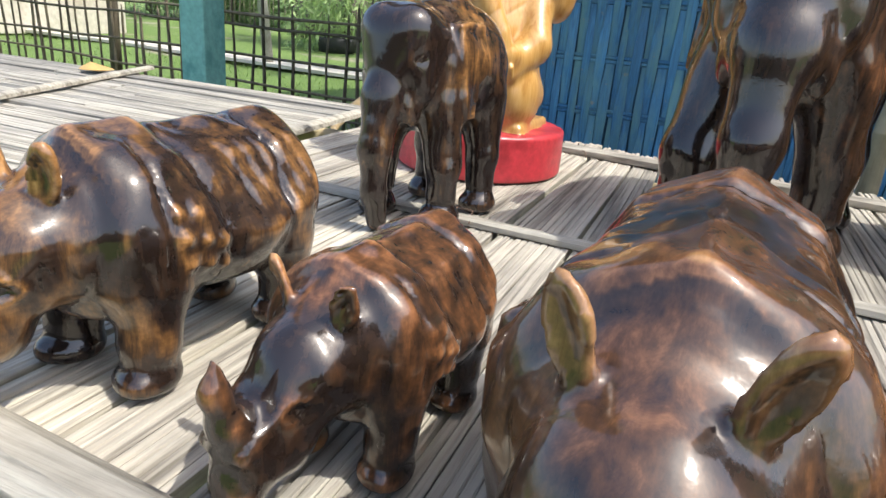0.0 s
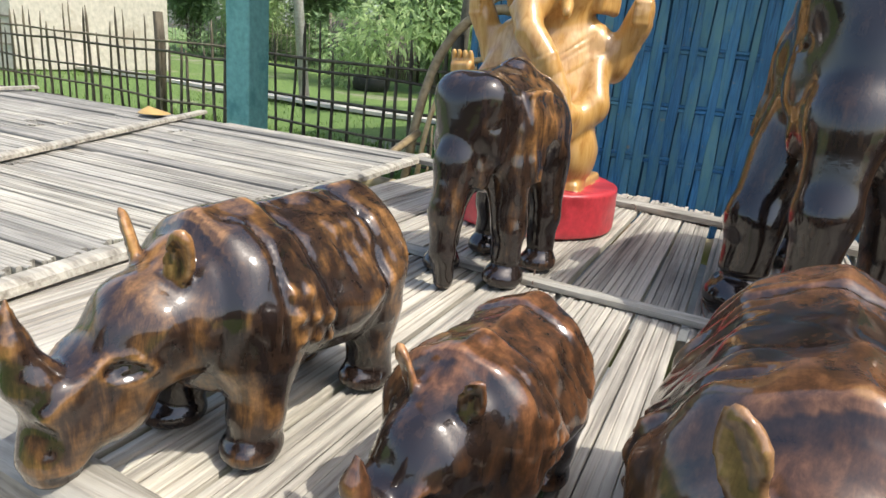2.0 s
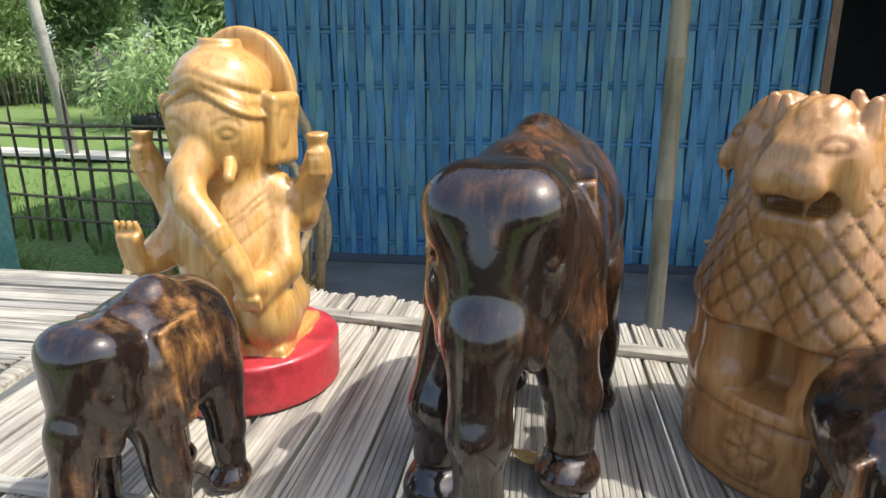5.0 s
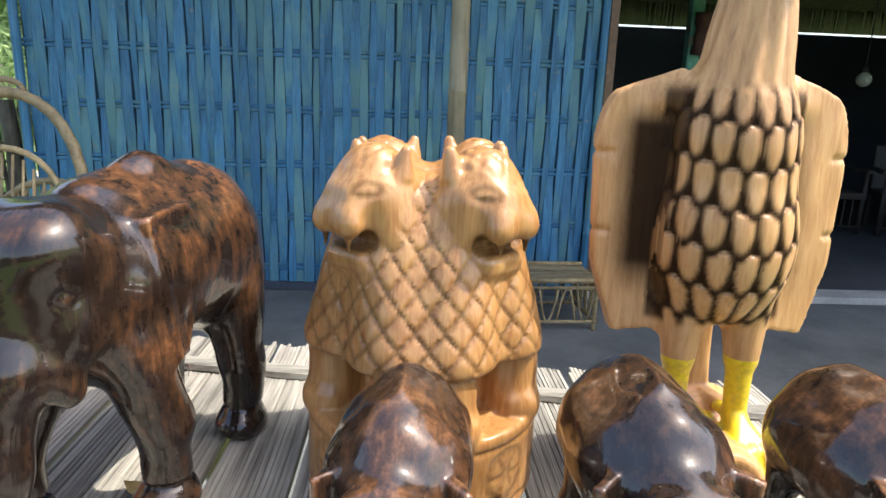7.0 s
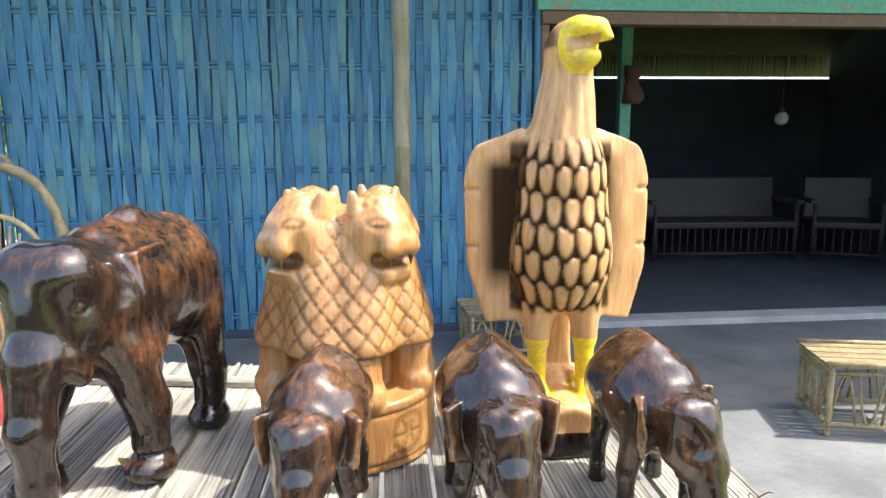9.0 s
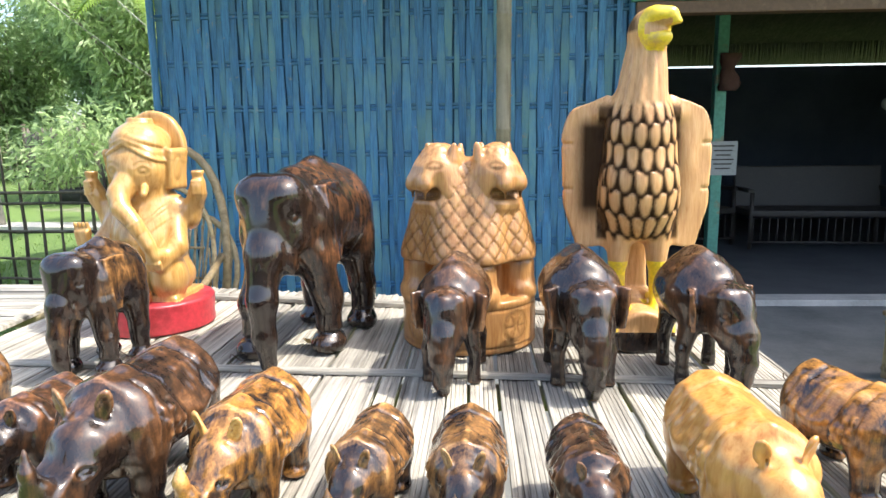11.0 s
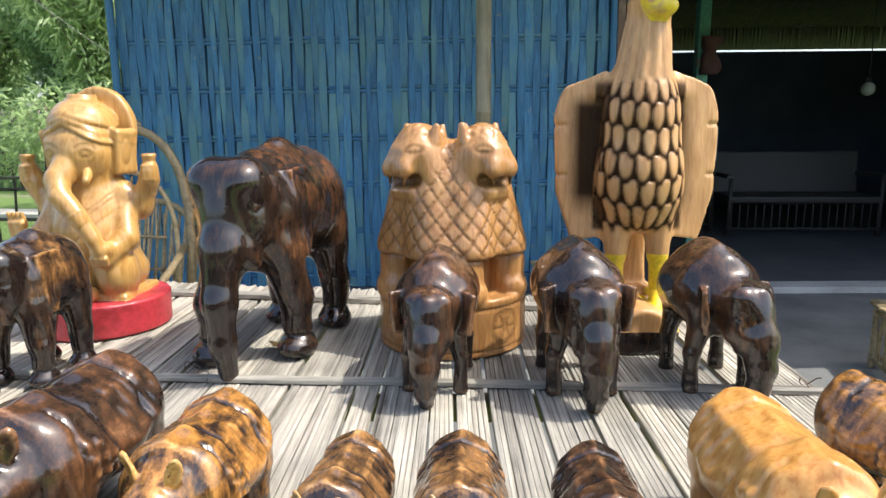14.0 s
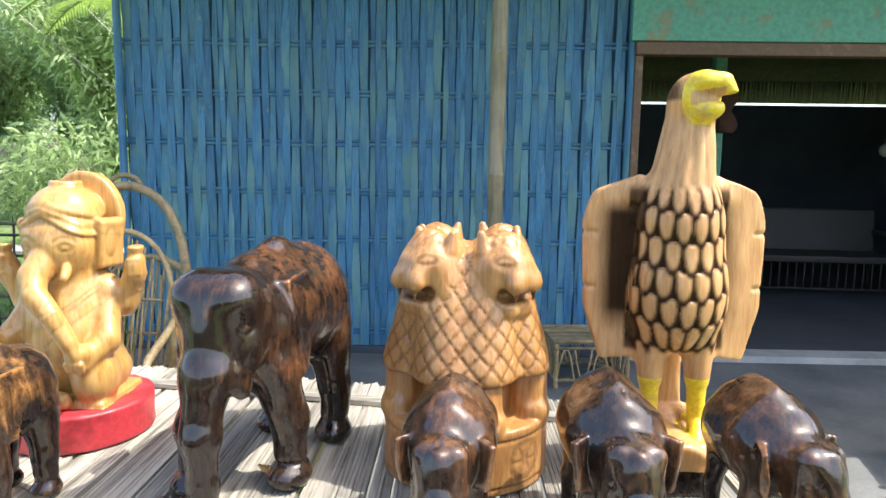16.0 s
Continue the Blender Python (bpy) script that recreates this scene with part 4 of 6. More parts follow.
M_LEAF = leaf_material("bamboo_leaves", (0.15, 0.23, 0.09), (0.42, 0.52, 0.24))
M_LEAF_FAR = leaf_material("tree_leaves", (0.08, 0.15, 0.055), (0.28, 0.38, 0.16))
M_GRASS = leaf_material("grass_blades", (0.05, 0.10, 0.015), (0.17, 0.26, 0.06))
M_PALM = leaf_material("palm_leaf", (0.16, 0.26, 0.04), (0.30, 0.40, 0.10))
M_BARK = paint("grey_bark", (0.20, 0.17, 0.13), 0.9, 0.0, (0.12, 0.10, 0.08), 0.15, 6)
M_POLE = paint("grey_pole", (0.40, 0.38, 0.33), 0.85, 0.0, (0.28, 0.26, 0.22), 0.15, 6)
# cane far darker than M_CANE: the dimness of the room is in its colour
M_SOFA = paint("dimmed_cane_furniture", (0.045, 0.036, 0.030), 0.6, 0.05, (0.05, 0.04, 0.03), 0.1, 12)
M_TUB = paint("black_rubber", (0.025, 0.025, 0.025), 0.7, 0.0, (0.06, 0.055, 0.05), 0.1, 8)
M_PAPER = paint("faded_paper", (0.42, 0.42, 0.40), 0.8, 0.0, (0.30, 0.30, 0.28), 0.12, 20)
M_CLOTH = paint("dark_red_cloth", (0.10, 0.045, 0.035), 0.9, 0.0, (0.06, 0.03, 0.025), 0.1, 20)
M_GLOBE = paint("dusty_glass_globe", (0.32, 0.33, 0.26), 0.2, 0.3, (0.2, 0.2, 0.16), 0.1, 10)

# ---- large structure ----
WALL_Y, WALL_L, WALL_R, WALL_FOOT, WALL_TOP = 4.0, -1.72, 1.66, -0.64, 2.35


def slab(name, lo, hi, mat, bevel=0.006, kind="structure", label="", category=""):
    size = [b - a for a, b in zip(lo, hi)]
    ob = new(name, box_mesh(name, size, mat, bevel))
    ob.data.transform(Matrix.Translation([(a + b) / 2 for a, b in zip(lo, hi)]))
    return tagged(ob, label, category, "", kind)


def build_ground():
    # one sheet to the horizon, finer and uneven near the table
    xs = sorted(set([-600, -200, -90, -50, -34] + [-24 + 0.8 * i for i in range(46)] + [20, 40, 90, 200, 600]))
    ys = sorted(set([-600, -200, -60, -20, -9] + [-6 + 0.8 * i for i in range(50)] + [40, 60, 110, 250, 600]))
    verts = []
    for y in ys:
        for x in xs:
            z = FLOOR - 0.05
            if not (-2.6 < x < 9 and -0.2 < y < 12):
                z += 0.05 * (noise.noise(Vector((x * 0.35, y * 0.35, 0))) - 0.2)
            verts.append((x, y, z))
    n = len(xs)
    faces = [(j * n + i, j * n + i + 1, (j + 1) * n + i + 1, (j + 1) * n + i) for j in range(len(ys) - 1) for i in range(n - 1)]
    return tagged(new("ground", mesh_of("ground", verts, faces, M_GROUND, True)), "sunlit short grass with bare soil patches", "ground", "", "structure")


build_ground()
slab("floor_veranda", (-1.95, 1.25, FLOOR - 0.12), (8.0, 3.99, FLOOR), M_FLOOR, 0.01, label="worn grey concrete veranda floor with dust", category="floor")
slab("step_edge", (WALL_R, 3.93, FLOOR - 0.02), (7.2, 4.12, FLOOR + 0.045), M_STEP, 0.008, label="pale cement edge of the room's raised floor", category="step")
slab("floor_room", (-1.7, 4.121, FLOOR - 0.12), (7.2, 8.9, FLOOR + 0.03), M_DIM_FLOOR, 0.0, label="smooth cement floor darkened for the dim room", category="floor")
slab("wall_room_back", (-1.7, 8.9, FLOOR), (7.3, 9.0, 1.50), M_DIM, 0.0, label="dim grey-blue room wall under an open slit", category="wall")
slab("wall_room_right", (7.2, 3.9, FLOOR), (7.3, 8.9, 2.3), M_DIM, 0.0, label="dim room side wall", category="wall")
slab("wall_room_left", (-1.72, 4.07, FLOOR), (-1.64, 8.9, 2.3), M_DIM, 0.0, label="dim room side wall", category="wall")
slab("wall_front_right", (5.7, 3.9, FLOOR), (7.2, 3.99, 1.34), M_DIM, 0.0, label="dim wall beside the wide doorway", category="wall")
slab("lintel", (WALL_R + 0.002, 3.93, 1.34), (7.2, 4.03, 1.422), M_LINTEL, 0.008, label="brown wooden lintel over the wide doorway", category="lintel")
slab("fascia_board", (WALL_R - 0.035, 3.915, 1.424), (7.2, 3.965, 2.60), M_GREEN_BOARD, 0.008, label="peeling green-painted board above the doorway", category="board")
# Added out of view to keep daylight from leaking in under the roof.
slab("wall_upper", (WALL_L, WALL_Y + 0.028, WALL_TOP + 0.002), (WALL_R - 0.04, WALL_Y + 0.06, 2.61), M_BLUE_BACK, 0.0, label="unseen board added under the thatch to shut out light", category="wall")
slab("door_post", (WALL_R + 0.004, 3.95, FLOOR + 0.045), (WALL_R + 0.055, 4.03, 1.339), M_LINTEL, 0.006, label="brown wooden door jamb post", category="door frame")

# Unseen wall added behind the camera to darken low reflections in the varnish.
slab("wall_yard", (-9.0, -6.2, FLOOR - 0.1), (9.0, -6.0, 0.9), M_REFLECTION_WALL, 0.01, label="plain dark wall added behind the camera for reflections", category="wall")


def build_roof():
    verts, faces = [], []
    prof = [(2.30, 2.36), (6.2, 3.0), (9.6, 1.60)]
    for y, z in prof:
        for x in (-2.4, 7.8):
            verts += [(x, y, z), (x, y, z + 0.12)]
    for i in range(2):
        a, b = i * 4, i * 4 + 4
        faces += [(a, a + 2, b + 2, b), (a + 1, b + 1, b + 3, a + 3), (a, b, b + 1, a + 1), (a + 2, a + 3, b + 3, b + 2)]
    faces += [(0, 1, 3, 2), (8, 10, 11, 9)]
    return tagged(new("roof", mesh_of("roof", verts, faces, M_THATCH)), "dark thatched roof with a low back eave", "roof", "", "structure")


build_roof()
wall = slab("wall_north", (WALL_L, WALL_Y + 0.028, WALL_FOOT), (WALL_R, WALL_Y + 0.06, WALL_TOP), M_BLUE_BACK, 0.0,
            label="house wall of woven split bamboo painted faded blue", category="wall")
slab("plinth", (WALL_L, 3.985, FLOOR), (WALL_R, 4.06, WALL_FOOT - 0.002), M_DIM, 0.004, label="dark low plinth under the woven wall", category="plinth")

# ---- carved things on the table ----
def place(ob, x, y, turn, label, category, group=""):
    ob.matrix_basis = pose(x, y, 0.001, 0, 0, turn)
    return tagged(ob, label, category, group)


G_RHINO, G_ELE = "row of rhinoceros carvings", "carved elephants"
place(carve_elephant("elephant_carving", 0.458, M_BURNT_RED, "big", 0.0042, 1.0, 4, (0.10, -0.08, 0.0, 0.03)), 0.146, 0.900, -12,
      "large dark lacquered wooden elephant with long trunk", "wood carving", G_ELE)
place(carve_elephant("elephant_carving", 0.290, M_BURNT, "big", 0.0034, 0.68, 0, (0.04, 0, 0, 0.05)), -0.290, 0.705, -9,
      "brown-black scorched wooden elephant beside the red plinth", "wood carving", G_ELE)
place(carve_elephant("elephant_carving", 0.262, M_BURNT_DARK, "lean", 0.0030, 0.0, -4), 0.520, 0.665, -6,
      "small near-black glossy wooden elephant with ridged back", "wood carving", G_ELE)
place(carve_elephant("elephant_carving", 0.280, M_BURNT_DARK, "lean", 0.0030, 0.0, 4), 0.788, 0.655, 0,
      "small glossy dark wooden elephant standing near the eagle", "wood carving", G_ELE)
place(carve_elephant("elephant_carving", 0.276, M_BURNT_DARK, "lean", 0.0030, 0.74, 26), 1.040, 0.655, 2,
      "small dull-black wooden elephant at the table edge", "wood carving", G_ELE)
place(carve_lions("lion_carving", [M_OCHRE]), 0.550, 0.945, 0, "ochre wooden four-lion capital with lattice manes", "wood carving")
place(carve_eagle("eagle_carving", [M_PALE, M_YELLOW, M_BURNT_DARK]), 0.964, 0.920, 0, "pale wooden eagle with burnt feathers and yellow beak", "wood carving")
place(carve_seated("seated_figure_carving", [M_GOLDEN, M_RED]), -0.338, 1.055, 0, "golden seated elephant-headed figure on red round plinth", "wood carving")

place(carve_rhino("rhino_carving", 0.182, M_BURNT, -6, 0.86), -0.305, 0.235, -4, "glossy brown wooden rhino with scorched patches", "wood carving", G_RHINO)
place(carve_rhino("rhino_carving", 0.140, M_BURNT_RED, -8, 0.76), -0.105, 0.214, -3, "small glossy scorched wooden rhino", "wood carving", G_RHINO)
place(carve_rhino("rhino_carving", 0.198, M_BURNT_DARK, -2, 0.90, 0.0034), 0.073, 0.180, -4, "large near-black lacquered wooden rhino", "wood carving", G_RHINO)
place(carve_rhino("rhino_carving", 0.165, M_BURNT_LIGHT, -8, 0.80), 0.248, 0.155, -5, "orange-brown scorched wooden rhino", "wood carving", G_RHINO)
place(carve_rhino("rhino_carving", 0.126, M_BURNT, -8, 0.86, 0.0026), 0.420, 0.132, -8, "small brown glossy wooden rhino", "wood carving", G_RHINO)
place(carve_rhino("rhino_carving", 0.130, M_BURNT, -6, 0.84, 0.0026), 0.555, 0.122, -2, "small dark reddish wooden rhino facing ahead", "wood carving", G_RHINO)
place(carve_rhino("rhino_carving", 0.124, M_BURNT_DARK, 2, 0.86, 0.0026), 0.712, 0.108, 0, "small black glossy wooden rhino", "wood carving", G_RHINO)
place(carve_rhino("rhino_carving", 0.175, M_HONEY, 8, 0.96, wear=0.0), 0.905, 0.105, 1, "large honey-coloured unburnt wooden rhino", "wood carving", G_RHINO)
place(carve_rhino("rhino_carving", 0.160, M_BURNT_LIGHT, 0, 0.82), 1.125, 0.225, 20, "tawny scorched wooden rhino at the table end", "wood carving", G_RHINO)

# ---- the bamboo table ----
table = thing("bamboo_table", "low bamboo display table of weathered grey slats", "table")
TABLE_L, SEAM, TABLE_R = -3.1, -0.72, 1.245


def front_y(x):
    return -0.035 if x < -0.02 else -0.062 - 0.14 * x


def back_y(x):
    return 1.52 if x < -0.37 else 1.52 - 0.17 * (x + 0.37)


def batten(a, b, width, height, z=0.0, label=""):
    """A flat split bamboo tied over the slats."""
    a, b = Vector((*a, 0)), Vector((*b, 0))
    d = (b - a)
    n = 14
    verts, faces = [], []
    for i in range(n + 1):
        p = a + d * (i / n)
        wob = 0.003 * noise.noise(Vector((p.x * 3, p.y * 3, 7.0)))
        for o, h in ((-0.5, 0.0), (-0.46, 0.7), (-0.2, 1.0), (0.2, 1.0), (0.46, 0.7), (0.5, 0.0)):
            s = Vector((-d.y, d.x, 0)).normalized() * (o * width * (1 + 0.04 * math.sin(i * 2.1)))
            verts.append((p.x + s.x, p.y + s.y + wob, z + h * height + wob * 0.5))
    for i in range(n):
        for k in range(6):
            q = (k + 1) % 6
            faces.append((i * 6 + k, i * 6 + q, (i + 1) * 6 + q, (i + 1) * 6 + k))
    faces += [tuple(range(6))[::-1], tuple(n * 6 + k for k in range(6))]
    return part("batten", mesh_of("batten", verts, faces, M_BATTEN), table, None, label)


batten((-1.25, 0.155), (1.42, -0.055), 0.046, 0.030, 0.001)
batten((-0.78, 0.725), (1.33, 0.600), 0.026, 0.010, 0.001)
batten((-0.80, 1.435), (1.26, 1.10), 0.042, 0.016, 0.001)
batten((-0.665, 0.10), (-0.80, 1.50), 0.040, 0.014, 0.004)
batten((-1.10, 0.08), (-1.80, 1.66), 0.034, 0.012, 0.004)
batten((-2.35, 0.1), (-2.65, 1.60), 0.034, 0.012, 0.004)
for x, y in ((0.14, 0.02), (1.10, 0.02), (0.14, 1.30), (1.10, 1.12), (-0.74, 0.05), (-0.74, 1.40), (-2.9, 0.1), (-2.9, 1.45)):
    part("leg", bamboo("leg", (x, y, FLOOR - 0.05), (x, y, -0.085), 0.038, M_BAMBOO), table)
for y in (0.02, 0.70, 1.30):
    part("stringer", bamboo("stringer", (-3.05, y, -0.048), (1.2, y - 0.06, -0.048), 0.027, M_BAMBOO, 0.3), table)
part("end_plank", box_mesh("end_plank", (2.6, 0.10, 0.022), M_BATTEN, 0.004), table, pose(-1.32, -0.015, -0.058, 6, 0, 0.6))

# wire ties round the battens
def wire_tie(x, y, tail):
    ring = [(x + 0.003 * math.sin(3 * w), y + 0.030 * math.cos(w), 0.012 + 0.024 * math.sin(w)) for w in [i * math.pi / 6 for i in range(12)]]
    lines = [ring, [(x + 0.004, y - 0.028, 0.02), (x + 0.008, y - 0.05, 0.006), (x + 0.012, y - 0.075, 0.004), (x + 0.004, y - 0.10, 0.003 + tail)]]
    lines.append([(x + 0.010 + c, y + 0.028 * math.cos(w), 0.012 + 0.024 * math.sin(w)) for c, w in [(0.001 * i, i * math.pi / 6) for i in range(12)]])
    return part("wire_tie", tubes("wire_tie", lines, 0.0011, M_WIRE, 5), table)


for x, y in ((0.297, 0.033), (0.601, 0.009), (0.88, -0.013), (-0.50, 0.096)):
    wire_tie(x, y, 0.0)
for x, y in ((-0.26, 0.742), (0.02, 0.72), (1.22, 0.62), (0.75, 0.66), (-0.22, 1.342), (0.05, 1.30)):
    loop = [(x + 0.018 * math.cos(w), y + 0.024 * math.sin(w), 0.010 + 0.012 * math.cos(w * 2)) for w in [i * math.pi / 8 for i in range(15)]]
    part("wire_tie", tubes("wire_tie", [loop, [loop[-1], (x + 0.04, y - 0.03, 0.012), (x + 0.05, y - 0.07, 0.006)]], 0.0011, M_WIRE, 5), table)

# fallen leaves on the slats
def fallen_leaf(x, y, turn, size, curl):
    V, F = [], []
    n = 9
    for i in range(n):
        t = i / (n - 1)
        w = 0.30 * math.sin(math.pi * t ** 0.8) * size
        lift = 0.006 + curl * (t - 0.4) ** 2 * size
        for s in (-1, 0, 1):
            V.append((s * w, (t - 0.5) * size, lift + abs(s) * 0.10 * w))
    for i in range(n - 1):
        for k in range(2):
            a = i * 3 + k
            F.append((a, a + 1, a + 4, a + 3))
    me = mesh_of("fallen_leaf", V, F, M_LEAF_DRY, True)
    ob = new("fallen_leaf", me)
    ob.modifiers.new("thick", "SOLIDIFY").thickness = 0.0008
    ob.matrix_basis = pose(x, y, 0.003, 0, 0, turn)
    return tagged(ob, "small dry tan leaf lying on the slats", "leaf", "fallen leaves")


for a in ((0.155, 0.86, 70, 0.05, 0.4), (-1.80, 1.44, 60, 0.17, 0.3), (0.02, 0.78, 20, 0.02, 0.2), (-0.47, 0.10, 80, 0.05, 0.6), (0.36, 0.66, 10, 0.018, 0.3)):
    fallen_leaf(*a)

# ---- posts, poles and fence ----
pole = thing("bamboo_pole", "tall weathered bamboo pole standing before the blue wall", "pole")
part("culm", bamboo("culm", (0.722, 3.02, FLOOR), (0.740, 3.19, 2.60), 0.042, M_BAMBOO, 0.62, 16), pole)
part("tie_band", tube("tie_band", [(0.731 + 0.045 * math.cos(w), 3.105 + 0.045 * math.sin(w), 0.75 + 0.01 * math.cos(w)) for w in [i * math.pi / 10 for i in range(20)]], 0.004, M_CANE, 6, True), pole)


def concrete_post(x, y, w, top, turn=0):
    ob = thing("concrete_post", "square concrete post with flaking blue-green paint", "post", at=pose(x, y, FLOOR - 0.05, 0, 0, turn))
    bm = bmesh.new()
    bmesh.ops.create_cube(bm, size=1.0)
    bmesh.ops.scale(bm, vec=(w, w, top - FLOOR + 0.05), verts=bm.verts)
    bmesh.ops.subdivide_edges(bm, edges=[e for e in bm.edges if abs((e.verts[0].co - e.verts[1].co).z) > 0.5], cuts=14)
    bmesh.ops.bevel(bm, geom=bm.edges[:], offset=0.008, segments=1, affect="EDGES")
    for v in bm.verts:
        v.co += Vector((noise.noise(v.co * 4), noise.noise(v.co * 4 + Vector((9, 0, 0))), 0)) * 0.006
        v.co.z += (top - FLOOR + 0.05) / 2
    me = bpy.data.meshes.new("shaft")
    bm.to_mesh(me)
    bm.free()
    me.materials.append(M_GREEN_POST)
    part("shaft", me, ob)
    return ob


concrete_post(-3.20, 3.46, 0.205, 3.2)


def stick_fence(x0, x1, y0, y1, base, gap, high, label, mat, rails, seed):
    rnd = random.Random(seed)
    f = thing("stick_fence", label, "fence")
    n = int(math.hypot(x1 - x0, y1 - y0) / gap)
    for i in range(n + 1):
        t = (i + rnd.uniform(-0.2, 0.2)) / n
        x, y = x0 + (x1 - x0) * t, y0 + (y1 - y0) * t + rnd.uniform(-0.012, 0.012)
        h = high * rnd.uniform(0.82, 1.22)
        lean, r = rnd.uniform(-0.06, 0.06), rnd.uniform(0.010, 0.017)
        pts = [(x + lean * k + rnd.uniform(-0.008, 0.008), y, base + h * k) for k in (0, 0.3, 0.6, 0.9, 1.0)]
        part("picket", tube("picket", pts, [r, r, r * 0.9, r * 0.8, r * 0.25], mat, 6), f)
    for z in rails:
        pts, rad = [], []
        for i in range(13):
            t = i / 12
            pts.append((x0 + (x1 - x0) * t, y0 + (y1 - y0) * t - 0.022, base + z + rnd.uniform(-0.02, 0.02)))
            rad.append(0.012 * rnd.uniform(0.85, 1.2))
        part("rail", tube("rail", pts, rad, mat, 6), f)
    return f


stick_fence(-9.5, -1.98, 4.95, 4.22, FLOOR - 0.05, 0.155, 1.02, "rough bamboo stick fence with thin rails before the lawn", M_STICK, (0.18, 0.36, 0.56, 0.80, 0.90), 3)
stick_fence(-26, -8.5, 22.5, 20.0, FLOOR - 0.05, 0.26, 1.5, "distant grey picket fence below the trees", M_FAR_FENCE, (0.5, 1.1), 5)
for px, py in ((-5.35, 4.62), (-1.94, 4.16)):
    p = thing("fence_post", "thick dark wooden fence post", "post")
    part("shaft", tube("shaft", [(px, py, FLOOR - 0.06), (px + 0.02, py, 0.1), (px, py, 0.42)], [0.055, 0.05, 0.045], M_STICK, 8), p)


def woven_panel(x, y, w, h, turn, label):
    f = thing("woven_panel", label, "fence", "far woven panels", pose(x, y, FLOOR - 0.05, 0, 0, turn))
    lines = [[((i + 0.5) * 0.075 - w / 2, 0.012 * (-1) ** i, 0), ((i + 0.5) * 0.075 - w / 2 + 0.01, -0.012 * (-1) ** i, h * (1 + 0.03 * math.sin(i * 1.7)))] for i in range(int(w / 0.075))]
    part("slats", tubes("slats", lines, 0.030, M_FAR_FENCE, 5), f)
    part("rails", tubes("rails", [[(-w / 2, 0.03, z), (w / 2, 0.03, z)] for z in (0.3 * h, 0.85 * h)], 0.03, M_FAR_FENCE, 5), f)
    for s in (-1, 1):
        part("post", tube("post", [(s * w / 2, 0, 0), (s * w / 2, 0, h * 1.1)], 0.05, M_STICK, 6), f)
    return f


woven_panel(-11.6, 17.6, 2.0, 1.75, -8, "distant woven bamboo screen of pale slats")
woven_panel(-10.2, 18.2, 1.1, 1.55, 20, "distant woven bamboo screen of grey slats")

tub = thing("rubber_tub", "round black rubber tub on the far lawn", "tub")
ring = [(0.30, 0.0), (0.42, 0.02), (0.46, 0.28), (0.44, 0.33), (0.40, 0.32), (0.38, 0.08), (0.0, 0.07)]
V = [(r * math.cos(k * math.pi / 12), r * math.sin(k * math.pi / 12), z) for r, z in ring for k in range(24)]
F = [(i * 24 + k, i * 24 + (k + 1) % 24, (i + 1) * 24 + (k + 1) % 24, (i + 1) * 24 + k) for i in range(6) for k in range(24)]
part("bowl", mesh_of("bowl", V, F, M_TUB, True), tub)
tub.location = (-8.3, 13.4, FLOOR - 0.05)

# pale path across the lawn
V = []
for i in range(31):
    x = -26 + i * 0.9
    y = 9.0 + 0.25 * math.sin(x * 0.4) - 0.02 * (x + 10)
    V += [(x, y - 0.28 - 0.05 * math.sin(x * 2), FLOOR - 0.02), (x, y + 0.28 + 0.05 * math.sin(x * 3), FLOOR - 0.02)]
F = [(2 * i, 2 * i + 2, 2 * i + 3, 2 * i + 1) for i in range(30)]
ob = new("path", mesh_of("path", V, F, M_PATH))
ob.modifiers.new("thick", "SOLIDIFY").thickness = -0.05
tagged(ob, "pale trodden dirt path across the lawn", "path", "", "structure")


def far_house(x, y, w, d, h):
    o = thing("house", "pale mud-walled cottage with a dark thatch roof", "house", at=pose(x, y, FLOOR - 0.05, 0, 0, 6))
    part("wall", box_mesh("wall", (w, d, h), M_HOUSE, 0.01), o, pose(0, 0, h / 2))
    for i in range(5):
        part("trim_strip", box_mesh("trim_strip", (w, 0.02, 0.03), M_FAR_FENCE, 0.0), o, pose(0, -d / 2 - 0.012, 0.45 + i * 0.5))
    V = [(-w / 2 - 0.4, -d / 2 - 0.5, h), (w / 2 + 0.4, -d / 2 - 0.5, h), (w / 2 + 0.4, d / 2 + 0.5, h), (-w / 2 - 0.4, d / 2 + 0.5, h), (-w / 2, 0, h + 1.5), (w / 2, 0, h + 1.5)]
    part("roof", mesh_of("roof", V, [(0, 1, 5, 4), (2, 3, 4, 5), (1, 2, 5), (3, 0, 4), (3, 2, 1, 0)], M_THATCH), o)
    return o


far_house(-15.9, 9.4, 6.2, 4.0, 3.0)


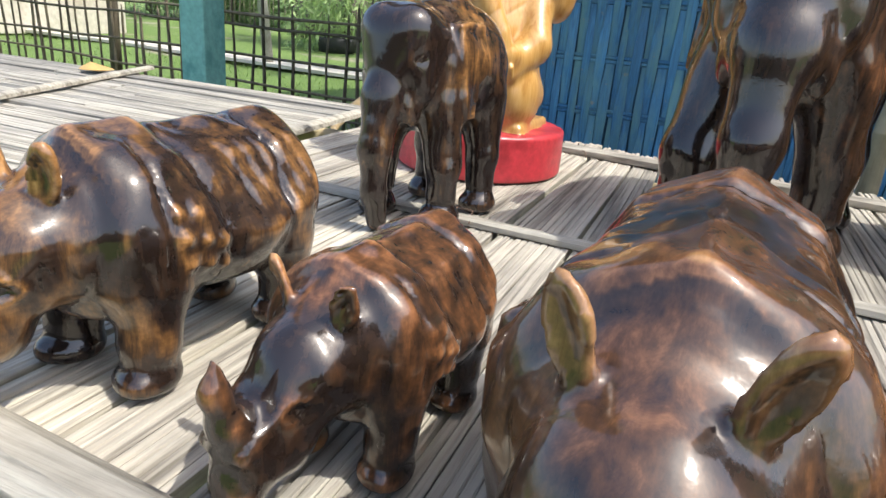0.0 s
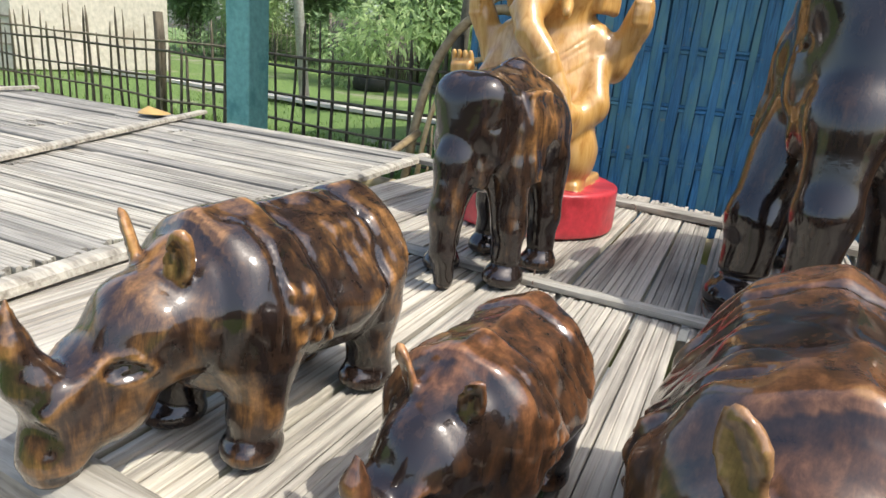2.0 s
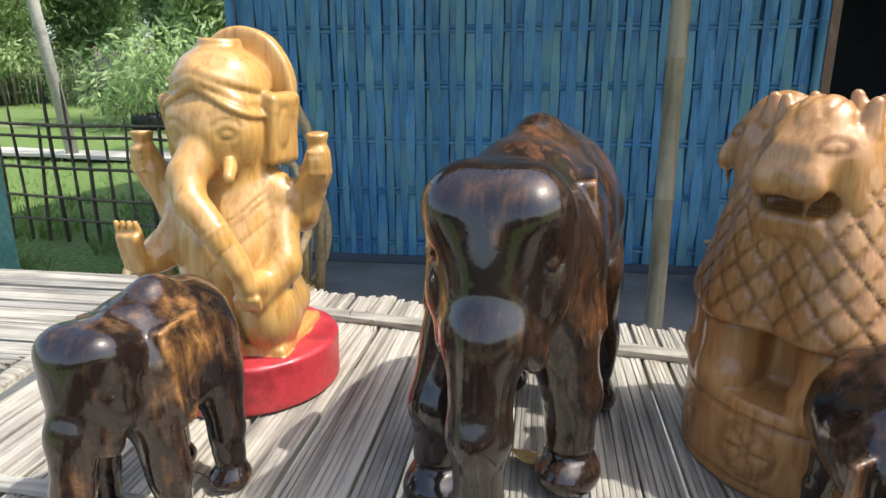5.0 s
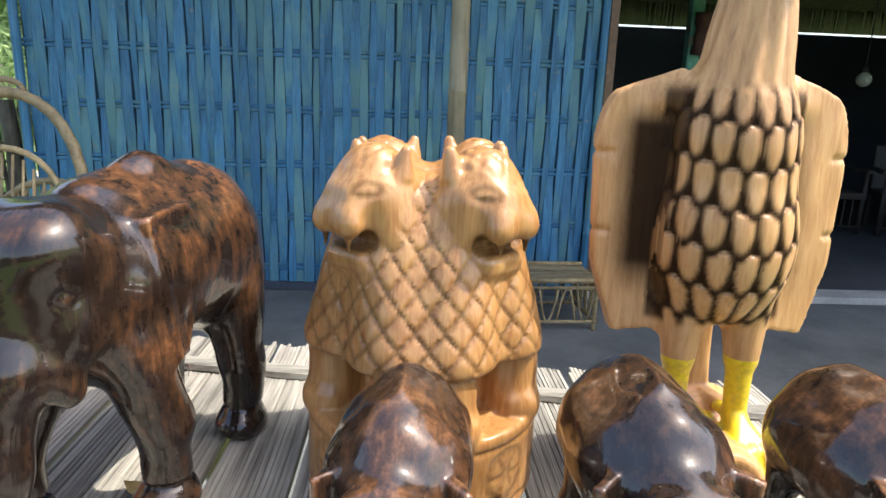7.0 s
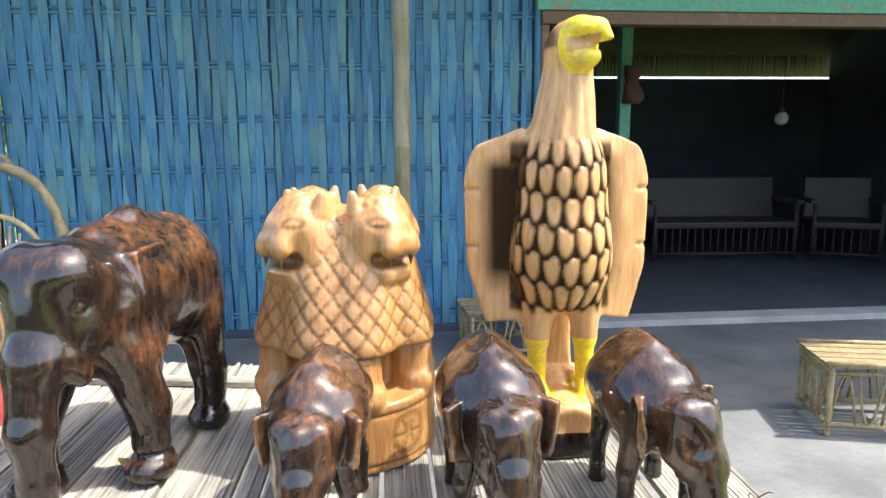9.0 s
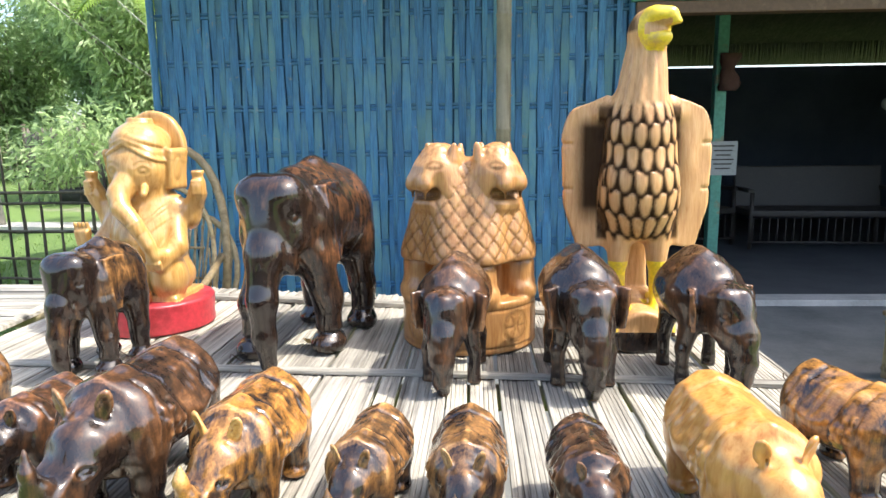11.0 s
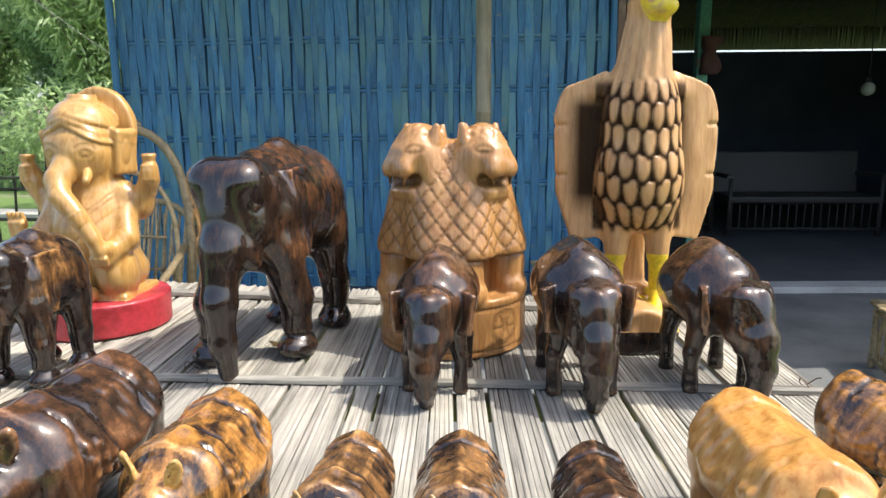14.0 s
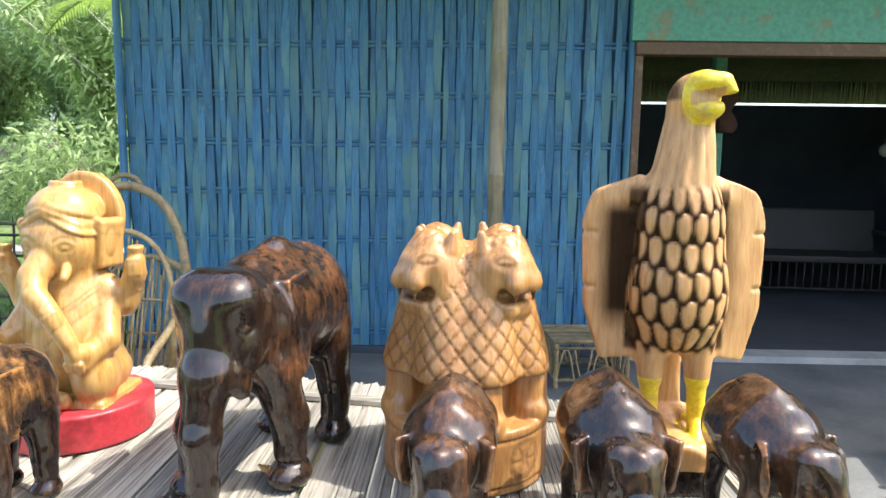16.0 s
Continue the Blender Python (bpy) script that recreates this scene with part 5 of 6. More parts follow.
def leaf_cloud(name, centers, radii, count, size, mat, seed, droop=0.5):
    """Many small pointed leaves in clumps, in one mesh."""
    rnd = np.random.RandomState(seed)
    V, F = [], []
    centers, radii = np.array(centers), np.array(radii)
    pick = rnd.randint(0, len(centers), count)
    dirs = rnd.normal(size=(count, 3))
    dirs /= np.linalg.norm(dirs, axis=1)[:, None]
    pos = centers[pick] + dirs * radii[pick][:, None] * (rnd.rand(count, 1) ** 0.45) * np.array([1, 1, 0.75])
    out = dirs * 0.6 + rnd.normal(size=(count, 3)) * 0.6 + np.array([0, 0, -droop])
    out /= np.linalg.norm(out, axis=1)[:, None]
    side = np.cross(out, rnd.normal(size=(count, 3)))
    side /= np.linalg.norm(side, axis=1)[:, None]
    s = size * rnd.uniform(0.6, 1.4, (count, 1))
    quad = np.stack([pos, pos + out * s * 0.45 + side * s * 0.13, pos + out * s, pos + out * s * 0.45 - side * s * 0.13], 1).reshape(-1, 3)
    me = bpy.data.meshes.new(name)
    me.vertices.add(count * 4)
    me.vertices.foreach_set("co", quad.astype(np.float32).ravel())
    me.loops.add(count * 4)
    me.loops.foreach_set("vertex_index", np.arange(count * 4, dtype=np.int32))
    me.polygons.add(count)
    me.polygons.foreach_set("loop_start", np.arange(0, count * 4, 4, dtype=np.int32))
    me.materials.append(mat)
    me.update(calc_edges=True)
    return me


def bamboo_clump(seed, high, wide, leaves, size, mat):
    rnd = random.Random(seed)
    o = thing("bamboo_clump", "dense green bamboo thicket with arching culms", "bamboo", "bamboo thickets")
    cs, rs = [], []
    for i in range(16):
        a, lean = rnd.uniform(0, 6.28), rnd.uniform(0.2, 1.0)
        pts = [(0.5 * math.cos(a) * lean, 0.5 * math.sin(a) * lean, 0)]
        top = high * rnd.uniform(0.6, 1.0)
        for k in range(1, 8):
            t = k / 7
            d = wide * lean * (0.15 * t + 0.85 * t ** 2.2)
            pts.append((pts[0][0] + math.cos(a) * d, pts[0][1] + math.sin(a) * d, top * (t - 0.22 * t ** 4 * lean)))
            if k > 1:
                cs.append(pts[-1])
                rs.append(rnd.uniform(0.45, 0.95) * high / 7)
        part("culm", tube("culm", pts, [0.06 * (1 - 0.11 * k) for k in range(8)], M_BARK, 6), o)
    for i in range(14):
        a = rnd.uniform(0, 6.28)
        cs.append((wide * 0.8 * math.cos(a), wide * 0.8 * math.sin(a), rnd.uniform(0.3, 1.8)))
        rs.append(rnd.uniform(0.6, 1.0) * high / 7)
    part("crown", leaf_cloud("crown", cs, rs, leaves, size, mat, seed), o)
    return o


clump_a = bamboo_clump(11, 8.0, 3.0, 26000, 0.22, M_LEAF)
clump_b = bamboo_clump(12, 9.5, 3.6, 26000, 0.30, M_LEAF_FAR)
clump_a.matrix_basis = pose(-7.2, 15.2, FLOOR - 0.05)
clump_b.matrix_basis = pose(-13.5, 24.5, FLOOR - 0.05)
for src, spots in ((clump_a, ((-4.2, 17.5, 80), (-19.5, 22, 200))),
                   (clump_b, ((-9.5, 22.5, 140), (-18.5, 25.5, 60), (-5.5, 22, 250), (-25, 24, 310), (-31, 22, 20), (-1.5, 24, 170), (-22, 31, 40), (-12, 31, 100)))):
    for x, y, r in spots:
        copy_thing(src, pose(x, y, FLOOR - 0.05, 0, 0, r))

lean_pole = thing("utility_pole", "leaning grey wooden utility pole on the lawn", "pole")
part("shaft", tube("shaft", [(-6.70, 8.75, FLOOR - 0.06), (-7.05, 8.8, 2.0), (-7.42, 8.85, 4.2)], [0.085, 0.078, 0.07], M_POLE, 10), lean_pole)
slim = thing("guy_post", "thin pale bamboo post behind the chair", "post")
part("shaft", bamboo("shaft", (-2.62, 6.2, FLOOR - 0.06), (-2.62, 6.2, 2.4), 0.032, M_BAMBOO, 0.3), slim)
for a, c in (((-7.40, 8.85, 4.1), (-2.7, 10.2, 0.3)), ((-7.6, 12.0, 4.6), (-2.2, 9.4, 0.6))):
    w = thing("guy_wire", "thin sagging grey wire across the trees", "wire")
    pts = [Vector(a).lerp(Vector(c), k / 8) - Vector((0, 0, 0.25 * math.sin(math.pi * k / 8))) for k in range(9)]
    part("strand", tube("strand", pts, 0.008, M_POLE, 5), w)

# palm frond leaning in beside the wall
palm = thing("palm", "young palm with arching yellow-green fronds", "palm")
part("trunk", tube("trunk", [(-4.2, 9.2, FLOOR - 0.06), (-4.1, 9.2, 1.5), (-4.15, 9.2, 2.8)], [0.10, 0.08, 0.06], M_BARK, 8), palm)
for k in range(7):
    a = k * 0.9 + 0.3
    rib = [(-4.15 + math.cos(a) * 1.5 * t, 9.2 + math.sin(a) * 1.5 * t, 2.8 + 1.0 * t - 1.35 * t * t) for t in [i / 8 for i in range(9)]]
    V, F = [], []
    for i in range(1, 33):
        t = i / 33
        p = Vector((-4.15 + math.cos(a) * 1.5 * t, 9.2 + math.sin(a) * 1.5 * t, 2.8 + 1.0 * t - 1.35 * t * t))
        for s in (-1, 1):
            d = Vector((-math.sin(a) * s + math.cos(a) * 0.7, math.cos(a) * s + math.sin(a) * 0.7, -0.45)).normalized() * 0.5 * math.sin(math.pi * (0.15 + 0.8 * t))
            wv = Vector((math.cos(a), math.sin(a), 0)) * 0.018
            q = len(V)
            V += [p - wv, p + d * 0.5 + Vector((0, 0, 0.02)) - wv, p + d, p + d * 0.5 + wv, p + wv]
            F.append((q, q + 1, q + 2, q + 3, q + 4))
    fr = part("frond", mesh_of("frond", V, F, M_PALM), palm)
    part("rib", tube("rib", rib, 0.012, M_PALM, 5), fr)

# grass blades by the fence and in front of the table
def grass_patch(name, count, lo, hi, size, seed, label):
    rnd = np.random.RandomState(seed)
    pos = np.column_stack([rnd.uniform(lo[0], hi[0], count), rnd.uniform(lo[1], hi[1], count), np.full(count, FLOOR - 0.06)])
    keep = np.array([noise.noise(Vector((p[0] * 1.6, p[1] * 1.6, 3))) > -0.15 for p in pos])
    pos = pos[keep]
    n = len(pos)
    a = rnd.uniform(0, 6.28, n)
    h = size * rnd.uniform(0.4, 1.3, (n, 1))
    tip = pos + np.column_stack([np.cos(a), np.sin(a), np.full(n, 1.3)]) * h * 0.6
    w = np.column_stack([-np.sin(a), np.cos(a), np.zeros(n)]) * 0.006 * (size / 0.1)
    tri = np.stack([pos - w, pos + w, tip], 1).reshape(-1, 3)
    me = mesh_of(name, tri, [(3 * i, 3 * i + 1, 3 * i + 2) for i in range(n)], M_GRASS)
    return tagged(new(name, me), label, "grass", "", "stuff")


grass_patch("grass", 9000, (-7.0, 2.2), (-1.98, 6.0), 0.13, 1, "bright ragged grass under the stick fence")
grass_patch("grass", 5000, (-14.0, 5.5), (-2.0, 9.0), 0.09, 2, "sunlit lawn grass beyond the fence")
grass_patch("grass", 1500, (-1.2, -0.9), (0.6, 0.35), 0.06, 3, "sparse low weeds in front of the table")
rnd = random.Random(8)
V, F = [], []
for i in range(260):
    x, y, r = rnd.uniform(-1.4, 0.9), rnd.uniform(-0.9, 0.3), rnd.uniform(0.006, 0.028)
    q = len(V)
    for a, b, c in ((1, 0, 0), (-1, 0, 0), (0, 1, 0), (0, -1, 0), (0, 0, 0.7), (0, 0, -0.7)):
        V.append((x + a * r * rnd.uniform(0.7, 1.3), y + b * r * rnd.uniform(0.7, 1.3), FLOOR - 0.05 + r * 0.3 + c * r))
    F += [tuple(q + k for k in t) for t in ((0, 2, 4), (2, 1, 4), (1, 3, 4), (3, 0, 4), (2, 0, 5), (1, 2, 5), (3, 1, 5), (0, 3, 5))]
tagged(new("pebbles", mesh_of("pebbles", V, F, M_STEP)), "scattered grey pebbles on bare soil", "pebbles", "", "stuff")

# ---- seats on the veranda ----
def bamboo_stool(x, y, turn, w, d, h, label):
    o = thing("bamboo_stool", label, "stool", "bamboo stools", pose(x, y, FLOOR, 0, 0, turn))
    for i, a in enumerate((-1, 1)):
        for b in (-1, 1):
            part("leg", bamboo("leg", (a * (w / 2 - 0.015), b * (d / 2 - 0.015), 0), (a * (w / 2 - 0.015), b * (d / 2 - 0.015), h - 0.02), 0.014, M_CANE, 0.12, 8), o)
    for z in (0.05, h - 0.045):
        for a in (-1, 1):
            part("rail", tube("rail", [(-w / 2, a * (d / 2 - 0.015), z), (w / 2, a * (d / 2 - 0.015), z)], 0.011, M_CANE, 8), o)
            part("rail", tube("rail", [(a * (w / 2 - 0.015), -d / 2, z), (a * (w / 2 - 0.015), d / 2, z)], 0.011, M_CANE, 8), o)
    n = 9
    for i in range(n):
        part("slat", box_mesh("slat", (w + 0.01, d / n * 0.86, 0.012), M_CANE, 0.003), o, pose(0, -d / 2 + (i + 0.5) * d / n, h - 0.012 + 0.002 * (i % 2)))
    for a in (-1, 1):
        part("edge_rail", tube("edge_rail", [(-w / 2 - 0.01, a * d / 2, h), (w / 2 + 0.01, a * d / 2, h)], 0.012, M_CANE, 8), o)
    zl, zh = 0.055, h - 0.05
    for s in (-1, 1):
        for k in range(4):
            x0 = -w / 2 + 0.02 + (w - 0.04) * k / 4
            x1 = x0 + (w - 0.04) / 4
            arc = [(x0 + (x1 - x0) * t, s * (d / 2 - 0.012), zl + (zh - zl) * (4 * t * (1 - t) if k % 2 == 0 else 1 - 4 * t * (1 - t))) for t in [i / 8 for i in range(9)]]
            part("brace", tube("brace", arc, 0.006, M_CANE, 6), o)
            y0 = -d / 2 + 0.02 + (d - 0.04) * k / 4
            y1 = y0 + (d - 0.04) / 4
            arc = [(s * (w / 2 - 0.012), y0 + (y1 - y0) * t, zl + (zh - zl) * (4 * t * (1 - t) if k % 2 == 0 else 1 - 4 * t * (1 - t))) for t in [i / 8 for i in range(9)]]
            part("brace", tube("brace", arc, 0.006, M_CANE, 6), o)
    return o


bamboo_stool(2.78, 2.30, -14, 0.46, 0.34, 0.33, "low bamboo stool with crossed braces on the floor")
bamboo_stool(1.33, 3.52, 4, 0.46, 0.36, 0.29, "low bamboo stool with slatted top by the wall")

chair = thing("rattan_chair", "high-backed rattan chair with a bent cane arch", "chair", at=pose(-1.05, 2.45, FLOOR, 0, 0, 4))
def arch(w, z0, z1, y0, y1, n=18, flat=0.55):
    return [(w * (1 - abs(1 - 2 * i / n) ** 1.0) * 0 + -w * math.cos(math.pi * i / n) * (1 if True else 0), y0 + (y1 - y0) * math.sin(math.pi * i / n) ** flat, z0 + (z1 - z0) * math.sin(math.pi * i / n) ** flat) for i in range(n + 1)]
part("back_arch", tube("back_arch", arch(0.33, 0.30, 1.19, 0.02, 0.26), 0.022, M_CANE, 10), chair, label="thick bent cane arch wrapped with strips")
part("inner_arch", tube("inner_arch", arch(0.27, 0.36, 0.98, 0.03, 0.19), 0.013, M_CANE, 8), chair)
for i in range(-6, 7):
    x = i * 0.039
    top = 0.36 + 0.62 * max(0.0, 1 - (x / 0.27) ** 2) ** 0.5 * 0.97
    part("spindle", tube("spindle", [(x, 0.03, 0.36), (x, 0.11, (0.36 + top) / 2), (x, 0.03 + 0.16 * (top - 0.36) / 0.62, top)], 0.006, M_CANE, 6), chair)
for z in (0.5, 0.66):
    part("weave_band", tube("weave_band", [(-0.21, 0.08 + z * 0.04, z), (0, 0.075 + z * 0.06, z + 0.01), (0.21, 0.08 + z * 0.04, z)], 0.008, M_CANE, 6), chair)
for s in (-1, 1):
    part("arm", tube("arm", [(s * 0.30, 0.10, 0.62), (s * 0.31, -0.12, 0.56), (s * 0.30, -0.30, 0.50), (s * 0.29, -0.38, 0.40), (s * 0.28, -0.38, 0.0)], 0.018, M_CANE, 8), chair)
    part("back_leg", tube("back_leg", [(s * 0.30, 0.03, 0.34), (s * 0.29, 0.10, 0.0)], 0.02, M_CANE, 8), chair)
    part("side_rail", tube("side_rail", [(s * 0.30, 0.06, 0.34), (s * 0.29, -0.38, 0.36)], 0.016, M_CANE, 8), chair)
for i in range(15):
    y = -0.36 + i * 0.03
    part("seat_cane", tube("seat_cane", [(-0.29, y, 0.355), (0, y, 0.335), (0.29, y, 0.355)], 0.012, M_CANE, 6), chair)
part("top_loop", tube("top_loop", [(0.07 * math.cos(w), 0.26, 1.19 + 0.05 * math.sin(w)) for w in [math.pi * i / 10 for i in range(11)]], 0.012, M_CANE, 8), chair)

low = thing("rattan_stand", "round-backed rattan seat leaning near the wall", "chair", at=pose(-1.18, 3.05, FLOOR, 0, 0, -10))
part("rim", tube("rim", [(0.34 * math.cos(w), 0.10 * math.sin(w), 0.42 + 0.36 * math.sin(w)) for w in [2 * math.pi * i / 28 for i in range(28)]], 0.018, M_CANE, 8, True), low)
for i in range(-7, 8):
    x = i * 0.042
    zz = 0.36 * max(0.02, 1 - (x / 0.34) ** 2) ** 0.5
    part("spindle", tube("spindle", [(x, -0.10 * zz / 0.36, 0.42 - zz), (x, 0, 0.42), (x, 0.10 * zz / 0.36, 0.42 + zz)], 0.007, M_CANE, 6), low)
part("foot_ring", tube("foot_ring", [(0.25 * math.cos(w), 0.22 * math.sin(w) - 0.1, 0.016) for w in [2 * math.pi * i / 20 for i in range(20)]], 0.016, M_CANE, 8, True), low)

# ---- the dim room ----
def cane_seat(x, y, turn, w, label, group):
    o = thing("cane_sofa" if w > 1 else "cane_armchair", label, "sofa" if w > 1 else "armchair", group, pose(x, y, FLOOR + 0.03, 0, 0, turn))
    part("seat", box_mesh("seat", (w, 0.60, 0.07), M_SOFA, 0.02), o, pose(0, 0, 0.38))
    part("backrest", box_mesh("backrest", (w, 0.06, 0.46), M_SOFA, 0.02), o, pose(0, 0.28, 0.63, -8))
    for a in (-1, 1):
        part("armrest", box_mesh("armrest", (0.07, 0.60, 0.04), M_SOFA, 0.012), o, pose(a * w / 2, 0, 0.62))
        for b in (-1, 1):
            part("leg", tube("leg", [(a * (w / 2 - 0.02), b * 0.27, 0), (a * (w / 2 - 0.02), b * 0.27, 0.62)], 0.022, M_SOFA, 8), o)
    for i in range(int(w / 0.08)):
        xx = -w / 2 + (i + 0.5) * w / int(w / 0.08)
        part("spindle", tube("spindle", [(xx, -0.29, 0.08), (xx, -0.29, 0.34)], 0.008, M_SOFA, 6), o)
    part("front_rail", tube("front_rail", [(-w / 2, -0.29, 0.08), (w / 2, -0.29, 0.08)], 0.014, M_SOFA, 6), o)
    return o


cane_seat(4.25, 6.45, -4, 1.55, "cane sofa darkened for the dim room, low spindle front", "seats in the room")
cane_seat(3.05, 6.75, 14, 0.66, "cane armchair darkened for the dim room, beside the sofa", "seats in the room")
cane_seat(5.55, 6.2, -24, 0.66, "darkened cane armchair turned towards the sofa", "seats in the room")

rp = thing("room_post", "green-painted wooden post inside the doorway", "post")
part("shaft", box_mesh("shaft", (0.10, 0.10, 2.9), M_GREEN_BOARD, 0.01), rp, pose(2.74, 5.32, FLOOR + 0.03 + 1.45))
notice = thing("notice", "faded printed paper sheet pinned to the post", "notice")
part("sheet", box_mesh("sheet", (0.24, 0.006, 0.30), M_PAPER, 0.0), notice, pose(2.79, 5.262, 0.33))
for i in range(6):
    part("text_line", box_mesh("text_line", (0.19 - 0.03 * (i % 3), 0.002, 0.012), M_SOFA, 0.0), notice, pose(2.785, 5.257, 0.44 - 0.04 * i))
cloth = thing("cloth_bundle", "dark red cloth bundle hanging on the post", "cloth")
V, F = [], []
for i in range(10):
    for k in range(12):
        w = 2 * math.pi * k / 12
        r = 0.07 + 0.02 * math.sin(3 * w + i) + 0.02 * math.sin(i * 0.9)
        V.append((2.78 + r * math.cos(w), 5.22 + 0.5 * r * math.sin(w), 0.92 + i * 0.035))
F = [(i * 12 + k, i * 12 + (k + 1) % 12, (i + 1) * 12 + (k + 1) % 12, (i + 1) * 12 + k) for i in range(9) for k in range(12)] + [tuple(range(12))[::-1], tuple(108 + k for k in range(12))]
part("fabric", mesh_of("fabric", V, F, M_CLOTH, True), cloth)
globe = thing("lamp_globe", "unlit dusty round glass lamp on a cord", "lamp")
bm = bmesh.new()
bmesh.ops.create_uvsphere(bm, u_segments=20, v_segments=12, radius=0.062)
bmesh.ops.translate(bm, vec=(4.33, 5.5, 0.80), verts=bm.verts)
me = bpy.data.meshes.new("bulb")
bm.to_mesh(me)
bm.free()
me.materials.append(M_GLOBE)
me.polygons.foreach_set("use_smooth", np.ones(len(me.polygons), bool))
part("bulb", me, globe)
part("cord", tube("cord", [(4.33, 5.5, 0.85), (4.33, 5.5, 2.85)], 0.005, M_TUB, 5), globe)
part("cap", tube("cap", [(4.33, 5.5, 0.855), (4.33, 5.5, 0.90)], 0.022, M_TUB, 10), globe)
# ragged thatch fringe over the slit
V, F = [], []
for i in range(330):
    x = -1.5 + i * 0.027
    y, z = 9.02 + rnd.uniform(-0.02, 0.02), 1.915
    drop = rnd.uniform(0.345, 0.40) + 0.03 * math.sin(x * 5.3) * math.sin(x * 2.1) + (0.05 if rnd.random() < 0.25 else 0)
    q = len(V)
    V += [(x - 0.014, y, z), (x + 0.014, y, z), (x + rnd.uniform(-0.01, 0.01), y + 0.02, z - drop), (x, y + 0.012, z)]
    F += [(q, q + 1, q + 2), (q + 1, q + 3, q + 2), (q + 3, q, q + 2)]
tagged(new("thatch_fringe", mesh_of("thatch_fringe", V, F, M_THATCH)), "ragged thatch ends over the bright slit", "thatch", "", "stuff")

# ---- pieces: woven strips of the wall ----
def strip_mesh(width, z0, z1, rows, phase, seed):
    """A flat split-bamboo strip that goes over and under the crosswise rows."""
    rnd = random.Random(seed)
    V, F = [], []
    n = 40
    for i in range(n + 1):
        z = z0 + (z1 - z0) * i / n
        k = (z - rows[0]) / (rows[1] - rows[0])
        y = 0.009 * math.cos(math.pi * (k + phase))
        w = width * (0.5 + 0.03 * math.sin(z * 5 + seed)) * (1 - 0.07 * math.cos(math.pi * (k + phase)))
        sway = 0.003 * math.sin(z * 1.7 + seed * 1.3) + 0.001 * math.sin(math.pi * k)
        for s, d in ((-1, 0.0), (-0.85, -0.0035), (0.85, -0.0035), (1, 0.0)):
            V.append((sway + s * w, y + d, z))
    for i in range(n):
        for k in range(3):
            a = i * 4 + k
            F.append((a, a + 1, a + 5, a + 4))
    return mesh_of("bamboo_strip", V, F, M_BLUE)


ROWS = [WALL_FOOT + 0.094 + 0.325 * i for i in range(10)]
strip_kinds = [[strip_mesh(w, WALL_FOOT, WALL_TOP, ROWS, ph, 10 * ph + k) for k, w in enumerate((0.050, 0.060, 0.044, 0.054, 0.036))] for ph in (0, 1)]
x, i = WALL_L + 0.04, 0
rnd = random.Random(21)
while x < WALL_R - 0.02:
    kind = rnd.randrange(5)
    w = (0.050, 0.060, 0.044, 0.054, 0.036)[kind]
    ob = part("bamboo_strip", strip_kinds[i % 2][kind], wall)
    ob.matrix_world = pose(x, WALL_Y + 0.012 + rnd.uniform(-0.001, 0.001), 0, 0, rnd.uniform(-0.25, 0.25), 0)
    x += w * rnd.uniform(0.90, 1.06)
    i += 1
for z in ROWS:
    for o in (-0.013, 0.013):
        V, F = [], []
        n = 40
        for k in range(n + 1):
            xx = WALL_L + (WALL_R - WALL_L) * k / n
            zz = z + o + 0.004 * math.sin(xx * 4 + z * 9)
            for dz, dy in ((-0.0105, 0.003), (-0.006, -0.003), (0.006, -0.003), (0.0105, 0.003)):
                V.append((xx, WALL_Y + 0.010 + dy, zz + dz))
        for k in range(n):
            for q in range(3):
                a = k * 4 + q
                F.append((a + 4, a + 5, a + 1, a))
        part("cross_strip", mesh_of("cross_strip", V, F, M_BLUE_WEFT), wall).matrix_world = Matrix()
for xx in (WALL_L - 0.012, WALL_R - 0.012):
    part("edge_pole", bamboo("edge_pole", (xx, WALL_Y - 0.02, WALL_FOOT), (xx, WALL_Y - 0.02, WALL_TOP), 0.026, M_BLUE, 0.35), wall).matrix_world = Matrix()

